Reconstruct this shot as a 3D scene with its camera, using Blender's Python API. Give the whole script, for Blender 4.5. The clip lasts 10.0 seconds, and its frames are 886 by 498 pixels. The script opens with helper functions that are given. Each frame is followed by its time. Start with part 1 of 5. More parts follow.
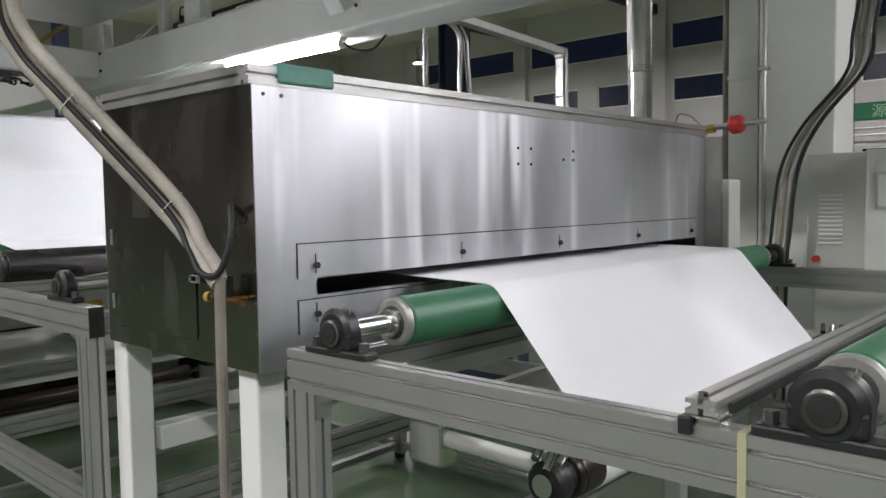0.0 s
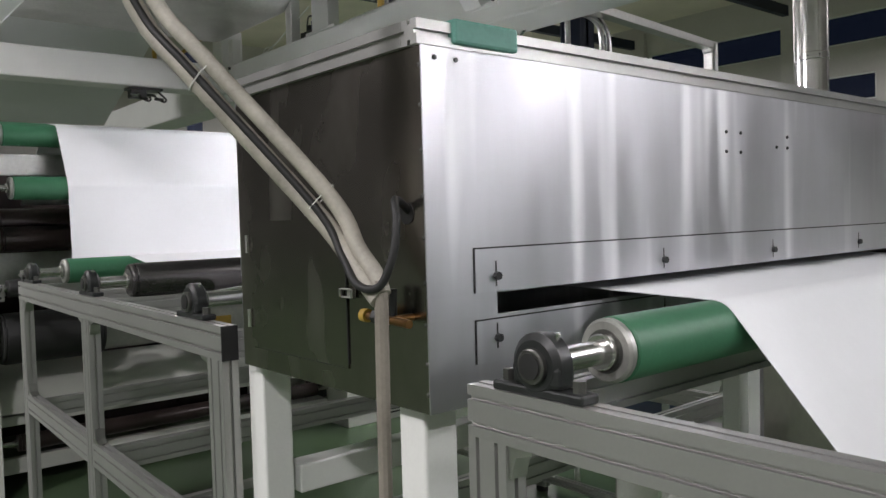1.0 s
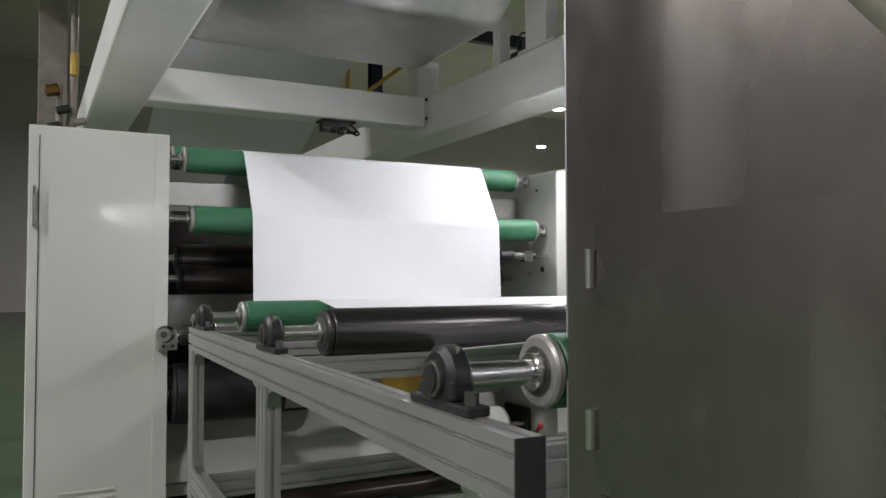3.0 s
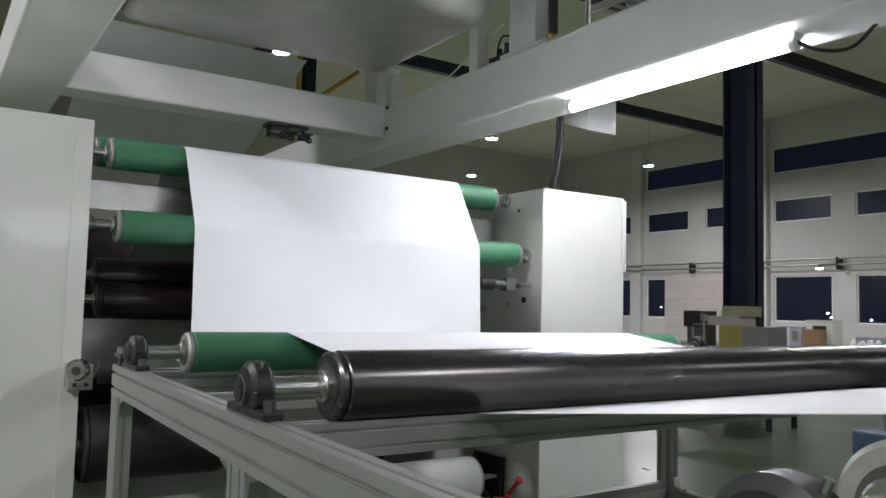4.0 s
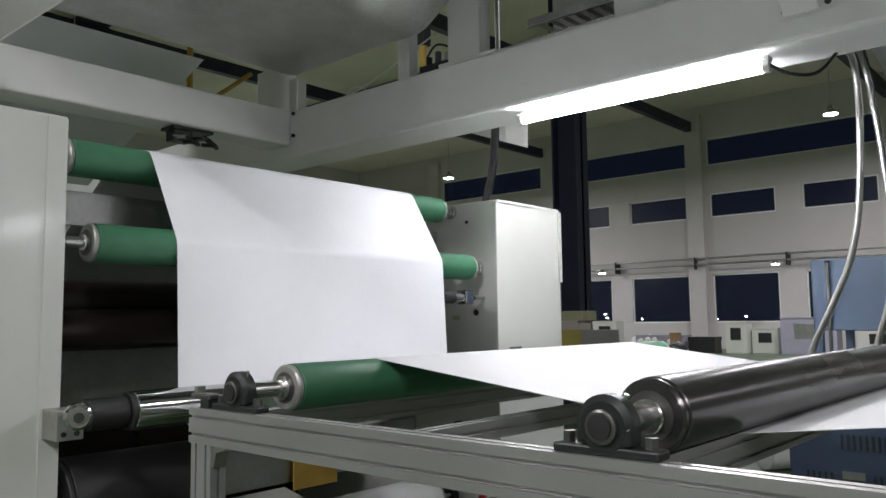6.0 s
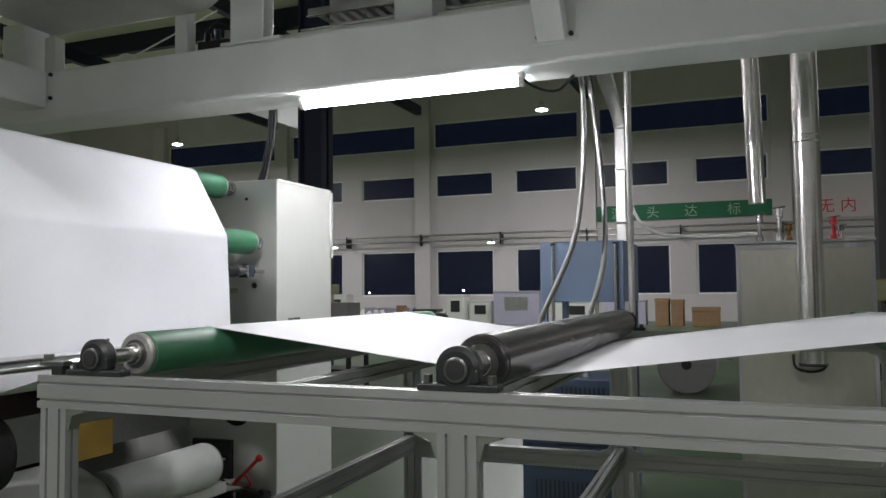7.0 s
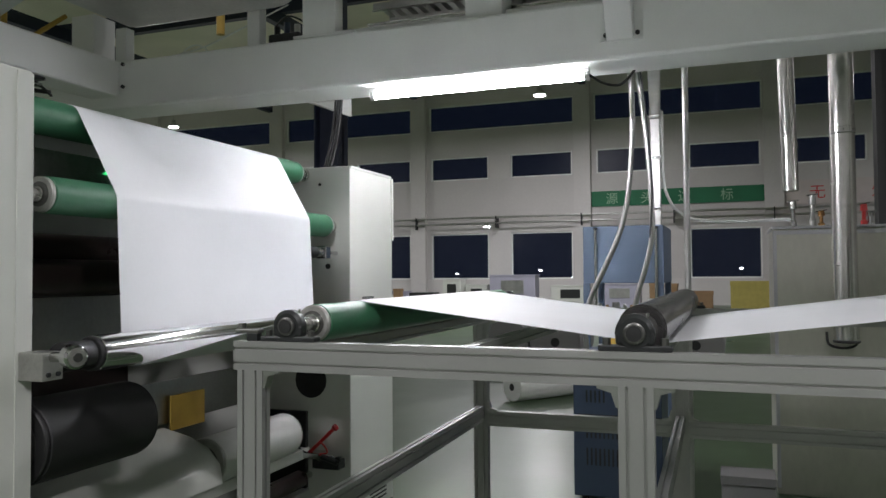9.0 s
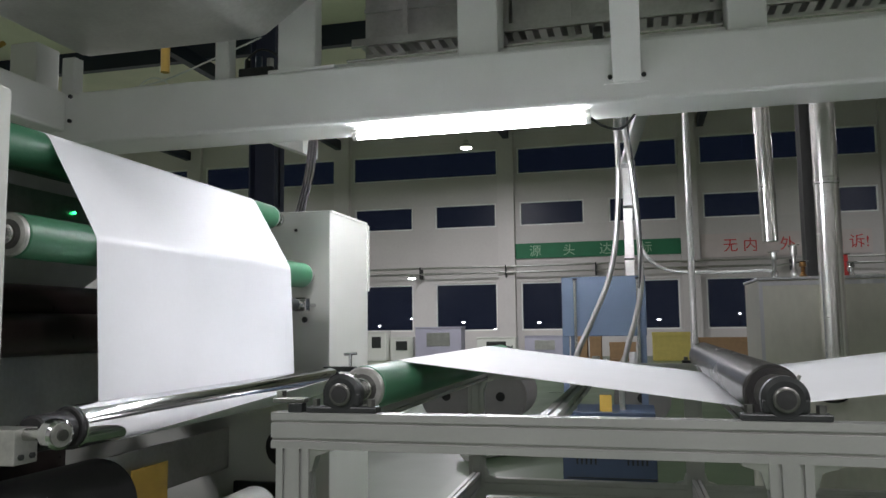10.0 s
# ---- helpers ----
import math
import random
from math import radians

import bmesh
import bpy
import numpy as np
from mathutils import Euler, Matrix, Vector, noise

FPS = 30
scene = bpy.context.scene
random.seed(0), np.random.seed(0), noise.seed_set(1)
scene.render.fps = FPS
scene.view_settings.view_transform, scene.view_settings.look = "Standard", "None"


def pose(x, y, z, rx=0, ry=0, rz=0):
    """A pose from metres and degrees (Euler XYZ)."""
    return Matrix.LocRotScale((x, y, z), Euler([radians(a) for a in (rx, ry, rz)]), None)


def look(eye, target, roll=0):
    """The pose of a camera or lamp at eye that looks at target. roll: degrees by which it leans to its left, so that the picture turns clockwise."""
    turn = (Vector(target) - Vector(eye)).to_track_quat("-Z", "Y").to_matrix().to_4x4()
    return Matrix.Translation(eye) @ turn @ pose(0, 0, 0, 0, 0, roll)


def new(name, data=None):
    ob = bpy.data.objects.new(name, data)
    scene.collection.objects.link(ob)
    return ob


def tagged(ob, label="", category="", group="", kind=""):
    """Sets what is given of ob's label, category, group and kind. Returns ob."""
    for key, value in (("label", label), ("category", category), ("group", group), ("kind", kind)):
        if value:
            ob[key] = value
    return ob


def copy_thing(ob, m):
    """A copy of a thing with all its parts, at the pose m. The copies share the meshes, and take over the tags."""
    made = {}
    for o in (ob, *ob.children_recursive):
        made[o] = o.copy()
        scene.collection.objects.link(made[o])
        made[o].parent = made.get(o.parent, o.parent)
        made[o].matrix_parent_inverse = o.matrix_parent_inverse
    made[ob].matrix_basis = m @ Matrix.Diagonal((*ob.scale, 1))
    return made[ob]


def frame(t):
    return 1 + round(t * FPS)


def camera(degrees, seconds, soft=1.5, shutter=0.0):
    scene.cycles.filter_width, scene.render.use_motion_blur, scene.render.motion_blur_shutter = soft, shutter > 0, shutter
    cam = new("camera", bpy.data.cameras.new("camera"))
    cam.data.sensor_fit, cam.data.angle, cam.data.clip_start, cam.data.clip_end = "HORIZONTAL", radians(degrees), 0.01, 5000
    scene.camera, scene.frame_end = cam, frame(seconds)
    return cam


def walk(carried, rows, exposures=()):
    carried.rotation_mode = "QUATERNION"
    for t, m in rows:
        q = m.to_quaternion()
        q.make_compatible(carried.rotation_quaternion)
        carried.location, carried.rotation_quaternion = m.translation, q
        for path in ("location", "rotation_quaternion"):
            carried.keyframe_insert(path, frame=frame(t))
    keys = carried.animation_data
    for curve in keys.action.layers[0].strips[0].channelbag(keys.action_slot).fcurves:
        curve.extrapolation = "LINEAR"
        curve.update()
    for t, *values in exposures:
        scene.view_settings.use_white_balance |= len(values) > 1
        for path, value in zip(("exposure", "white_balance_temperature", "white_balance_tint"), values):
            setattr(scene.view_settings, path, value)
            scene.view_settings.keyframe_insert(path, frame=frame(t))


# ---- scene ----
cam = camera(58.9, 10.0)
METRES, EYE, TILT, LEAN, TURN = 5.3, 1.70, 0.0, 0.0, 42.0
ROWS = [
    (0.0, 0.0, 0.0, 0.0, -0.06, -3.59, 0.94),
    (0.5, -0.0222, 0.0343, -0.0048, 0.88, -3.52, 1.26),
    (1.0, -0.0364, 0.0756, -0.0076, 8.17, -2.25, 1.61),
    (1.5, -0.0553, 0.114, -0.0191, 16.39, -0.94, 1.32),
    (2.0, -0.0874, 0.1607, -0.0212, 17.04, -0.51, 0.59),
    (2.5, -0.115, 0.2103, -0.0258, 17.84, 0.2, 0.04),
    (4.0, -0.2433, 0.3559, -0.0182, 14.42, 4.25, -1.46),
    (4.5, -0.2969, 0.3883, -0.017, 11.76, 4.71, -1.17),
    (5.0, -0.3637, 0.4028, -0.0162, 8.96, 5.23, -0.98),
    (6.5, -0.4514, 0.3268, -0.013, -14.8, 3.31, 0.44),
    (7.0, -0.495, 0.3009, -0.015, -20.76, 2.99, 0.59),
    (7.5, -0.5258, 0.2804, -0.0162, -26.14, 2.0, 1.23),
    (8.0, -0.544, 0.2546, -0.0178, -26.79, 1.57, 1.17),
    (8.5, -0.5653, 0.25, -0.0172, -21.51, 1.49, 0.72),
    (9.0, -0.6043, 0.2797, -0.0179, -21.78, 1.81, 0.43),
    (9.5, -0.6347, 0.324, -0.0181, -26.92, 3.45, 0.85),
    (10.0, -0.6538, 0.3776, -0.0154, -27.92, 5.54, 0.68),
]
PATH = [(t, pose(0, 0, EYE, TILT, LEAN, TURN) @ pose(METRES * x, METRES * y, METRES * z, 90 + pitch, roll, yaw)) for t, x, y, z, yaw, pitch, roll in ROWS]
PATH += [
    (2.7, look((-1.285, 0.433, 1.585), (-3.050, 1.370, 1.637), -0.5)),
    (3.8, look((-2.105, 0.550, 1.608), (-3.824, 1.562, 1.745), 1.7)),
    (5.2, look((-2.980, 0.214, 1.620), (-4.497, 1.505, 1.805), 0.8)),
    (6.3, look((-2.950, -0.215, 1.620), (-4.049, 1.449, 1.766), -0.8)),
]
GAIN = [(0.0, 1.38, 6450, 11), (1.0, 1.33, 6500, 11), (2.7, 1.29, 6550, 11), (4.0, 1.31, 6300, 8), (5.2, 1.26, 6350, 9), (6.5, 1.06, 6400, 9), (8.5, 1.08, 6350, 9), (9.5, 1.18, 6350, 9), (10.0, 1.23, 6350, 9)]
walk(cam, sorted(PATH, key=lambda row: row[0]), GAIN)

# ---- light ----
world = bpy.data.worlds.new("night")
scene.world = world
world.use_nodes = True
world.node_tree.nodes["Background"].inputs[0].default_value = (0.010, 0.015, 0.034, 1)
world.node_tree.nodes["Background"].inputs[1].default_value = 0.75
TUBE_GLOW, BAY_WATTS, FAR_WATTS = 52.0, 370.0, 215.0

# ---- materials ----


def material(name, colour, rough=0.5, metal=0.0, vary=0.12, scale=6.0, bump=0.05, grain=90.0, stretch=(1, 1, 1), glow=0.0, spread=0.08, coat=0.0):
    """A surface with broad stains, fine grain and slight relief; stretch draws the pattern out along an axis."""
    m = bpy.data.materials.new(name)
    m.use_nodes = True
    n, l = m.node_tree.nodes, m.node_tree.links
    b = n["Principled BSDF"]
    b.inputs["Metallic"].default_value = metal
    b.inputs["Coat Weight"].default_value, b.inputs["Coat Roughness"].default_value = coat, 0.09
    co = n.new("ShaderNodeTexCoord")
    mp = n.new("ShaderNodeMapping")
    mp.inputs["Scale"].default_value = stretch
    l.new(co.outputs["Object"], mp.inputs["Vector"])
    big, fine = n.new("ShaderNodeTexNoise"), n.new("ShaderNodeTexNoise")
    big.inputs["Scale"].default_value, big.inputs["Detail"].default_value = scale, 5
    fine.inputs["Scale"].default_value, fine.inputs["Detail"].default_value = grain, 3
    l.new(mp.outputs[0], big.inputs["Vector"])
    l.new(mp.outputs[0], fine.inputs["Vector"])
    add = n.new("ShaderNodeMix")
    add.data_type = "FLOAT"
    add.inputs[0].default_value = 0.3
    l.new(big.outputs[0], add.inputs[2])
    l.new(fine.outputs[0], add.inputs[3])
    ramp = n.new("ShaderNodeValToRGB")
    ramp.color_ramp.elements[0].position, ramp.color_ramp.elements[1].position = 0.3, 0.7
    lo = [max(0.0, c * (1 - vary)) for c in colour]
    hi = [min(1.0, c * (1 + vary)) for c in colour]
    ramp.color_ramp.elements[0].color, ramp.color_ramp.elements[1].color = (*lo, 1), (*hi, 1)
    l.new(add.outputs[0], ramp.inputs[0])
    info = n.new("ShaderNodeObjectInfo")
    tone = n.new("ShaderNodeMapRange")
    tone.inputs[3].default_value, tone.inputs[4].default_value = 0.95, 1.05
    l.new(info.outputs["Random"], tone.inputs[0])
    mul = n.new("ShaderNodeMix")
    mul.data_type, mul.blend_type = "RGBA", "MULTIPLY"
    mul.inputs[0].default_value = 1.0
    l.new(ramp.outputs[0], mul.inputs[6])
    l.new(tone.outputs[0], mul.inputs[7])
    l.new(mul.outputs[2], b.inputs["Base Color"])
    rr = n.new("ShaderNodeMapRange")
    rr.inputs[3].default_value, rr.inputs[4].default_value = max(0.02, rough - spread), min(1, rough + spread)
    l.new(big.outputs[0], rr.inputs[0])
    l.new(rr.outputs[0], b.inputs["Roughness"])
    if bump:
        bp = n.new("ShaderNodeBump")
        bp.inputs["Strength"].default_value, bp.inputs["Distance"].default_value = bump, 0.004
        l.new(add.outputs[0], bp.inputs["Height"])
        l.new(bp.outputs[0], b.inputs["Normal"])
    if glow:
        b.inputs["Emission Color"].default_value = (*colour, 1)
        b.inputs["Emission Strength"].default_value = glow
    return m


ALU = material("anodised_aluminium", (0.46, 0.46, 0.445), 0.42, 0.75, 0.06, 4, 0.03, 160, (1, 1, 1))
STEEL = material("brushed_stainless", (0.62, 0.62, 0.65), 0.43, 1.0, 0.08, 3.2, 0.012, 11, (2.4, 2.4, 0.30), spread=0.20)
def drips(m, pale=(0.78, 0.78, 0.81), rough=0.52, stretch=(9, 9, 1.1), share=(0.55, 0.76)):
    """Pale vertical wipe marks that run down the brushed sheet."""
    n, l = m.node_tree.nodes, m.node_tree.links
    b = n["Principled BSDF"]
    co, mp, no, rp = n.new("ShaderNodeTexCoord"), n.new("ShaderNodeMapping"), n.new("ShaderNodeTexNoise"), n.new("ShaderNodeValToRGB")
    mp.inputs["Scale"].default_value = stretch
    no.inputs["Scale"].default_value, no.inputs["Detail"].default_value = 1.0, 1.5
    l.new(co.outputs["Object"], mp.inputs["Vector"])
    l.new(mp.outputs[0], no.inputs["Vector"])
    rp.color_ramp.elements[0].position, rp.color_ramp.elements[1].position = share
    l.new(no.outputs[0], rp.inputs[0])
    for socket, value in (("Base Color", (*pale, 1)), ("Roughness", rough)):
        old = b.inputs[socket].links[0].from_socket
        mx = n.new("ShaderNodeMix")
        mx.data_type = "RGBA" if socket == "Base Color" else "FLOAT"
        k = 6 if socket == "Base Color" else 2
        l.new(rp.outputs[0], mx.inputs[0])
        l.new(old, mx.inputs[k])
        mx.inputs[k + 1].default_value = value
        l.new(mx.outputs[2 if socket == "Base Color" else 0], b.inputs[socket])


drips(STEEL, (0.86, 0.86, 0.88), 0.58, (12, 12, 0.8), (0.57, 0.72))
# End panel and door steel: base colour darkened for the dim aisle they reflect.
STEEL_END = material("shaded_side_stainless", (0.27, 0.25, 0.228), 0.26, 1.0, 0.20, 3.5, 0.03, 30, (1, 1, 0.7), spread=0.20)
DOOR = material("shaded_side_door_steel", (0.29, 0.272, 0.245), 0.26, 1.0, 0.16, 3.0, 0.03, 30, (1, 1, 0.8), spread=0.16)
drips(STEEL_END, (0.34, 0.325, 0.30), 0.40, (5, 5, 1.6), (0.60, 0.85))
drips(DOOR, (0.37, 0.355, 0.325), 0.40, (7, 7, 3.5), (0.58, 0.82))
TANK = material("olive_tinted_stainless", (0.66, 0.65, 0.58), 0.36, 1.0, 0.10, 3, 0.03, 30, (1, 1, 0.5), spread=0.10)
DIM = material("grey_wall_paint", (0.30, 0.29, 0.29), 0.85, 0.0, 0.10, 0.4, 0.05, 8)
WORN = material("worn_grey_steel", (0.15, 0.15, 0.14), 0.35, 0.8, 0.2, 20, 0.08, 120)
TAPE = material("faded_yellow_tape", (0.45, 0.44, 0.28), 0.5, 0.0, 0.1, 20, 0.03, 90)
SHEET = material("galvanised_sheet", (0.52, 0.52, 0.50), 0.36, 1.0, 0.15, 5, 0.04, 40)
DUCT = material("spiral_duct_metal", (0.70, 0.69, 0.66), 0.24, 1.0, 0.10, 9, 0.05, 60, (1, 1, 4))
WHITE = material("white_machine_paint", (0.82, 0.83, 0.80), 0.42, 0.0, 0.05, 2.5, 0.03, 120)
CREAM = material("pale_cabinet_paint", (0.66, 0.67, 0.62), 0.36, 0.0, 0.04, 2.5, 0.03, 140, coat=0.3)
FILM = material("white_film_web", (0.86, 0.87, 0.89), 0.50, 0.0, 0.025, 3, 0.03, 60, (1, 1, 1))
GREEN = material("green_rubber_sleeve", (0.045, 0.165, 0.085), 0.45, 0.0, 0.15, 8, 0.05, 120)
TEAL = material("faded_teal_rubber", (0.13, 0.33, 0.27), 0.5, 0.0, 0.15, 14, 0.05, 100)
BLACK = material("dark_chromed_roll", (0.11, 0.105, 0.105), 0.26, 0.85, 0.15, 5, 0.03, 120, (1, 0.3, 1))
CHROME = material("polished_chrome", (0.58, 0.58, 0.58), 0.10, 1.0, 0.05, 5, 0.0, 60)
SHAFT = material("turned_steel_shaft", (0.60, 0.60, 0.58), 0.22, 1.0, 0.08, 9, 0.03, 90)
IRON = material("dark_cast_iron", (0.020, 0.022, 0.022), 0.42, 0.1, 0.25, 25, 0.15, 140)
RIM = material("grey_roll_end", (0.40, 0.40, 0.37), 0.4, 0.6, 0.2, 20, 0.08, 120)
RUBBER = material("black_rubber", (0.02, 0.02, 0.02), 0.55, 0.0, 0.2, 20, 0.05, 100)
HOSE = material("beige_hose", (0.43, 0.405, 0.345), 0.5, 0.0, 0.26, 16, 0.06, 120)
STAINED = material("stained_hose", (0.25, 0.225, 0.19), 0.5, 0.0, 0.25, 9, 0.06, 120)
BROWN = material("dark_brown_roll", (0.034, 0.024, 0.022), 0.3, 0.2, 0.2, 8, 0.04, 100)
PAPER = material("paper_roll", (0.78, 0.78, 0.75), 0.7, 0.0, 0.05, 9, 0.05, 90)
YELLOW = material("yellow_card", (0.50, 0.33, 0.06), 0.6, 0.0, 0.1, 9, 0.04, 90)
BRASS = material("brass_fitting", (0.24, 0.13, 0.05), 0.35, 0.9, 0.15, 20, 0.05, 90)
RED = material("red_plastic", (0.55, 0.03, 0.03), 0.4, 0.0, 0.1, 20, 0.03, 90)
FLOOR = material("green_epoxy_floor", (0.068, 0.108, 0.056), 0.32, 0.0, 0.18, 0.8, 0.04, 30, spread=0.12)
PLASTER = material("white_wall_plaster", (0.60, 0.575, 0.56), 0.85, 0.0, 0.08, 0.35, 0.05, 8)
ROOF = material("roof_sheet", (0.78, 0.72, 0.62), 0.7, 0.0, 0.10, 0.5, 0.05, 10)
BLUESTEEL = material("blue_painted_steel", (0.013, 0.018, 0.040), 0.45, 0.0, 0.12, 1.5, 0.03, 40)
PANE = material("night_window_glass", (0.010, 0.013, 0.026), 0.35, 0.0, 0.3, 0.4, 0.0, 4)
BLUECAB = material("blue_grey_cabinet_paint", (0.14, 0.19, 0.28), 0.45, 0.0, 0.06, 3, 0.03, 120)
PANE.node_tree.nodes["Principled BSDF"].inputs["Alpha"].default_value = 0.6
PANE.node_tree.nodes["Principled BSDF"].inputs["Specular IOR Level"].default_value = 0.25
BLUEUNIT = material("dark_blue_unit_paint", (0.05, 0.072, 0.12), 0.4, 0.0, 0.1, 3, 0.03, 120)
BANNER = material("green_banner_cloth", (0.022, 0.15, 0.07), 0.7, 0.0, 0.12, 1.5, 0.06, 40)
PALE = material("pale_lettering", (0.32, 0.48, 0.34), 0.7, 0.0, 0.05, 3, 0.0, 40)
BOARD = material("pale_board", (0.58, 0.52, 0.50), 0.7, 0.0, 0.06, 2, 0.03, 40)
CARTON = material("brown_cardboard", (0.30, 0.19, 0.10), 0.8, 0.0, 0.15, 5, 0.06, 60)
WOOD = material("yellow_wood_panel", (0.45, 0.38, 0.10), 0.6, 0.0, 0.12, 5, 0.05, 60)
LILAC = material("lilac_grey_machine_paint", (0.40, 0.39, 0.48), 0.5, 0.0, 0.06, 3, 0.03, 80)
TUBE = material("lit_tube", (0.965, 0.95, 1.0), 0.3, glow=TUBE_GLOW, bump=0)
BAYGLOW = material("lit_bay_lens", (0.95, 0.97, 1.0), 0.3, glow=30.0, bump=0)
LED = material("green_led", (0.05, 1.0, 0.25), 0.3, glow=2.0, bump=0)

# ---- builders ----
BASE = {}


def thing(name, at, label, category, group="", kind=""):
    ob = tagged(new(name), label, category, group, kind)
    ob.location = at
    ob.empty_display_size = 0.05
    BASE[ob.name] = Vector(at)
    return ob


def part(name, bm, material_, parent=None, label="", smooth=None, kind=""):
    """Links a bmesh drawn in world places as one mesh, under a thing or a part."""
    if parent is not None:
        bmesh.ops.translate(bm, verts=bm.verts, vec=-BASE[parent.name])
    if smooth is not None:
        for f in bm.faces:
            f.smooth = len(f.verts) == 4
        for e in bm.edges:
            if len(e.link_faces) == 2 and e.calc_face_angle(0) > radians(smooth):
                e.smooth = False
    me = bpy.data.meshes.new(name)
    bm.to_mesh(me)
    bm.free()
    me.materials.append(material_)
    ob = new(name, me)
    if parent is not None:
        ob.parent = parent
        BASE[ob.name] = BASE[parent.name]
    return tagged(ob, label, "", "", kind)


def solo(name, bm, material_, label, category="", group="", kind="", smooth=None):
    return tagged(part(name, bm, material_, None, "", smooth), label, category, group, kind)


def box(bm, x0, x1, y0, y1, z0, z1, bevel=0.0):
    r = bmesh.ops.create_cube(bm, size=1, matrix=Matrix.Translation(((x0 + x1) / 2, (y0 + y1) / 2, (z0 + z1) / 2)) @ Matrix.Diagonal((abs(x1 - x0), abs(y1 - y0), abs(z1 - z0), 1)))
    if bevel:
        es = list({e for v in r["verts"] for e in v.link_edges})
        bmesh.ops.bevel(bm, geom=es, offset=bevel, segments=2, affect="EDGES", profile=0.5)
    return bm


def Box(*a, bevel=0.0):
    return box(bmesh.new(), *a, bevel=bevel)


def turned(bm, a, b, rings, seg=28):
    """A body of revolution from a to b; rings are (share of the way, radius)."""
    a, b = Vector(a), Vector(b)
    m = (b - a).to_track_quat("Z", "Y").to_matrix()
    loops = []
    for s, r in rings:
        c = a + (b - a) * s
        loops.append([bm.verts.new(c + m @ Vector((r * math.cos(2 * math.pi * k / seg), r * math.sin(2 * math.pi * k / seg), 0))) for k in range(seg)])
    for p, q in zip(loops, loops[1:]):
        for k in range(seg):
            bm.faces.new((p[k], p[(k + 1) % seg], q[(k + 1) % seg], q[k]))
    bm.faces.new(loops[0][::-1])
    bm.faces.new(loops[-1])
    bmesh.ops.recalc_face_normals(bm, faces=bm.faces)
    return bm


def Cyl(a, b, r, seg=28, lip=0.0):
    n = (Vector(b) - Vector(a)).length
    rings = [(0, r), (1, r)] if not lip else [(0, r - lip), (lip / n, r), (1 - lip / n, r), (1, r - lip)]
    return turned(bmesh.new(), a, b, rings, seg)


def pipe(points, r, seg=10, steps=8):
    """A round hose through smooth points."""
    pts = [Vector(p) for p in points]
    path = []
    for i in range(len(pts) - 1):
        p0, p1, p2, p3 = pts[max(i - 1, 0)], pts[i], pts[i + 1], pts[min(i + 2, len(pts) - 1)]
        for s in range(steps):
            t = s / steps
            path.append(0.5 * (2 * p1 + (p2 - p0) * t + (2 * p0 - 5 * p1 + 4 * p2 - p3) * t * t + (3 * p1 - p0 - 3 * p2 + p3) * t ** 3))
    path.append(pts[-1])
    bm = bmesh.new()
    loops, side = [], None
    for i, c in enumerate(path):
        d = (path[min(i + 1, len(path) - 1)] - path[max(i - 1, 0)]).normalized()
        if side is None:
            side = d.cross(Vector((0.3, 1, 0.2))).normalized()
        side = (side - d * side.dot(d)).normalized()
        up = d.cross(side)
        loops.append([bm.verts.new(c + r * (side * math.cos(2 * math.pi * k / seg) + up * math.sin(2 * math.pi * k / seg))) for k in range(seg)])
    for p, q in zip(loops, loops[1:]):
        for k in range(seg):
            bm.faces.new((p[k], p[(k + 1) % seg], q[(k + 1) % seg], q[k]))
    bm.faces.new(loops[0][::-1])
    bm.faces.new(loops[-1])
    bmesh.ops.recalc_face_normals(bm, faces=bm.faces)
    return bm


def slotted(a, b, wide, high, wide_axis):
    """An aluminium profile from a to b with T-slots in its faces; wide lies along wide_axis."""
    a, b = Vector(a), Vector(b)
    d = (b - a).normalized()
    u = Vector(wide_axis).normalized()
    v = d.cross(u)
    g, dep = 0.0042, 0.009

    def edge(length, count):
        out = [(-length / 2, 0)]
        for k in range(count):
            c = -length / 2 + length * (k + 0.5) / count
            out += [(c - g, 0), (c - g, -dep), (c + g, -dep), (c + g, 0)]
        return out
    nw, nh = (2 if wide > 0.06 else 1), (2 if high > 0.06 else 1)
    ring = [(s, -high / 2 - o) for s, o in edge(wide, nw)]
    ring += [(wide / 2 + o, s) for s, o in edge(high, nh)]
    ring += [(-s, high / 2 + o) for s, o in edge(wide, nw)]
    ring += [(-wide / 2 - o, -s) for s, o in edge(high, nh)]
    bm = bmesh.new()
    lo = [bm.verts.new(a + u * p + v * q) for p, q in ring]
    hi = [bm.verts.new(b + u * p + v * q) for p, q in ring]
    n = len(ring)
    for k in range(n):
        bm.faces.new((lo[k], lo[(k + 1) % n], hi[(k + 1) % n], hi[k]))
    bm.faces.new(lo[::-1])
    bm.faces.new(hi)
    bmesh.ops.recalc_face_normals(bm, faces=bm.faces)
    return bm


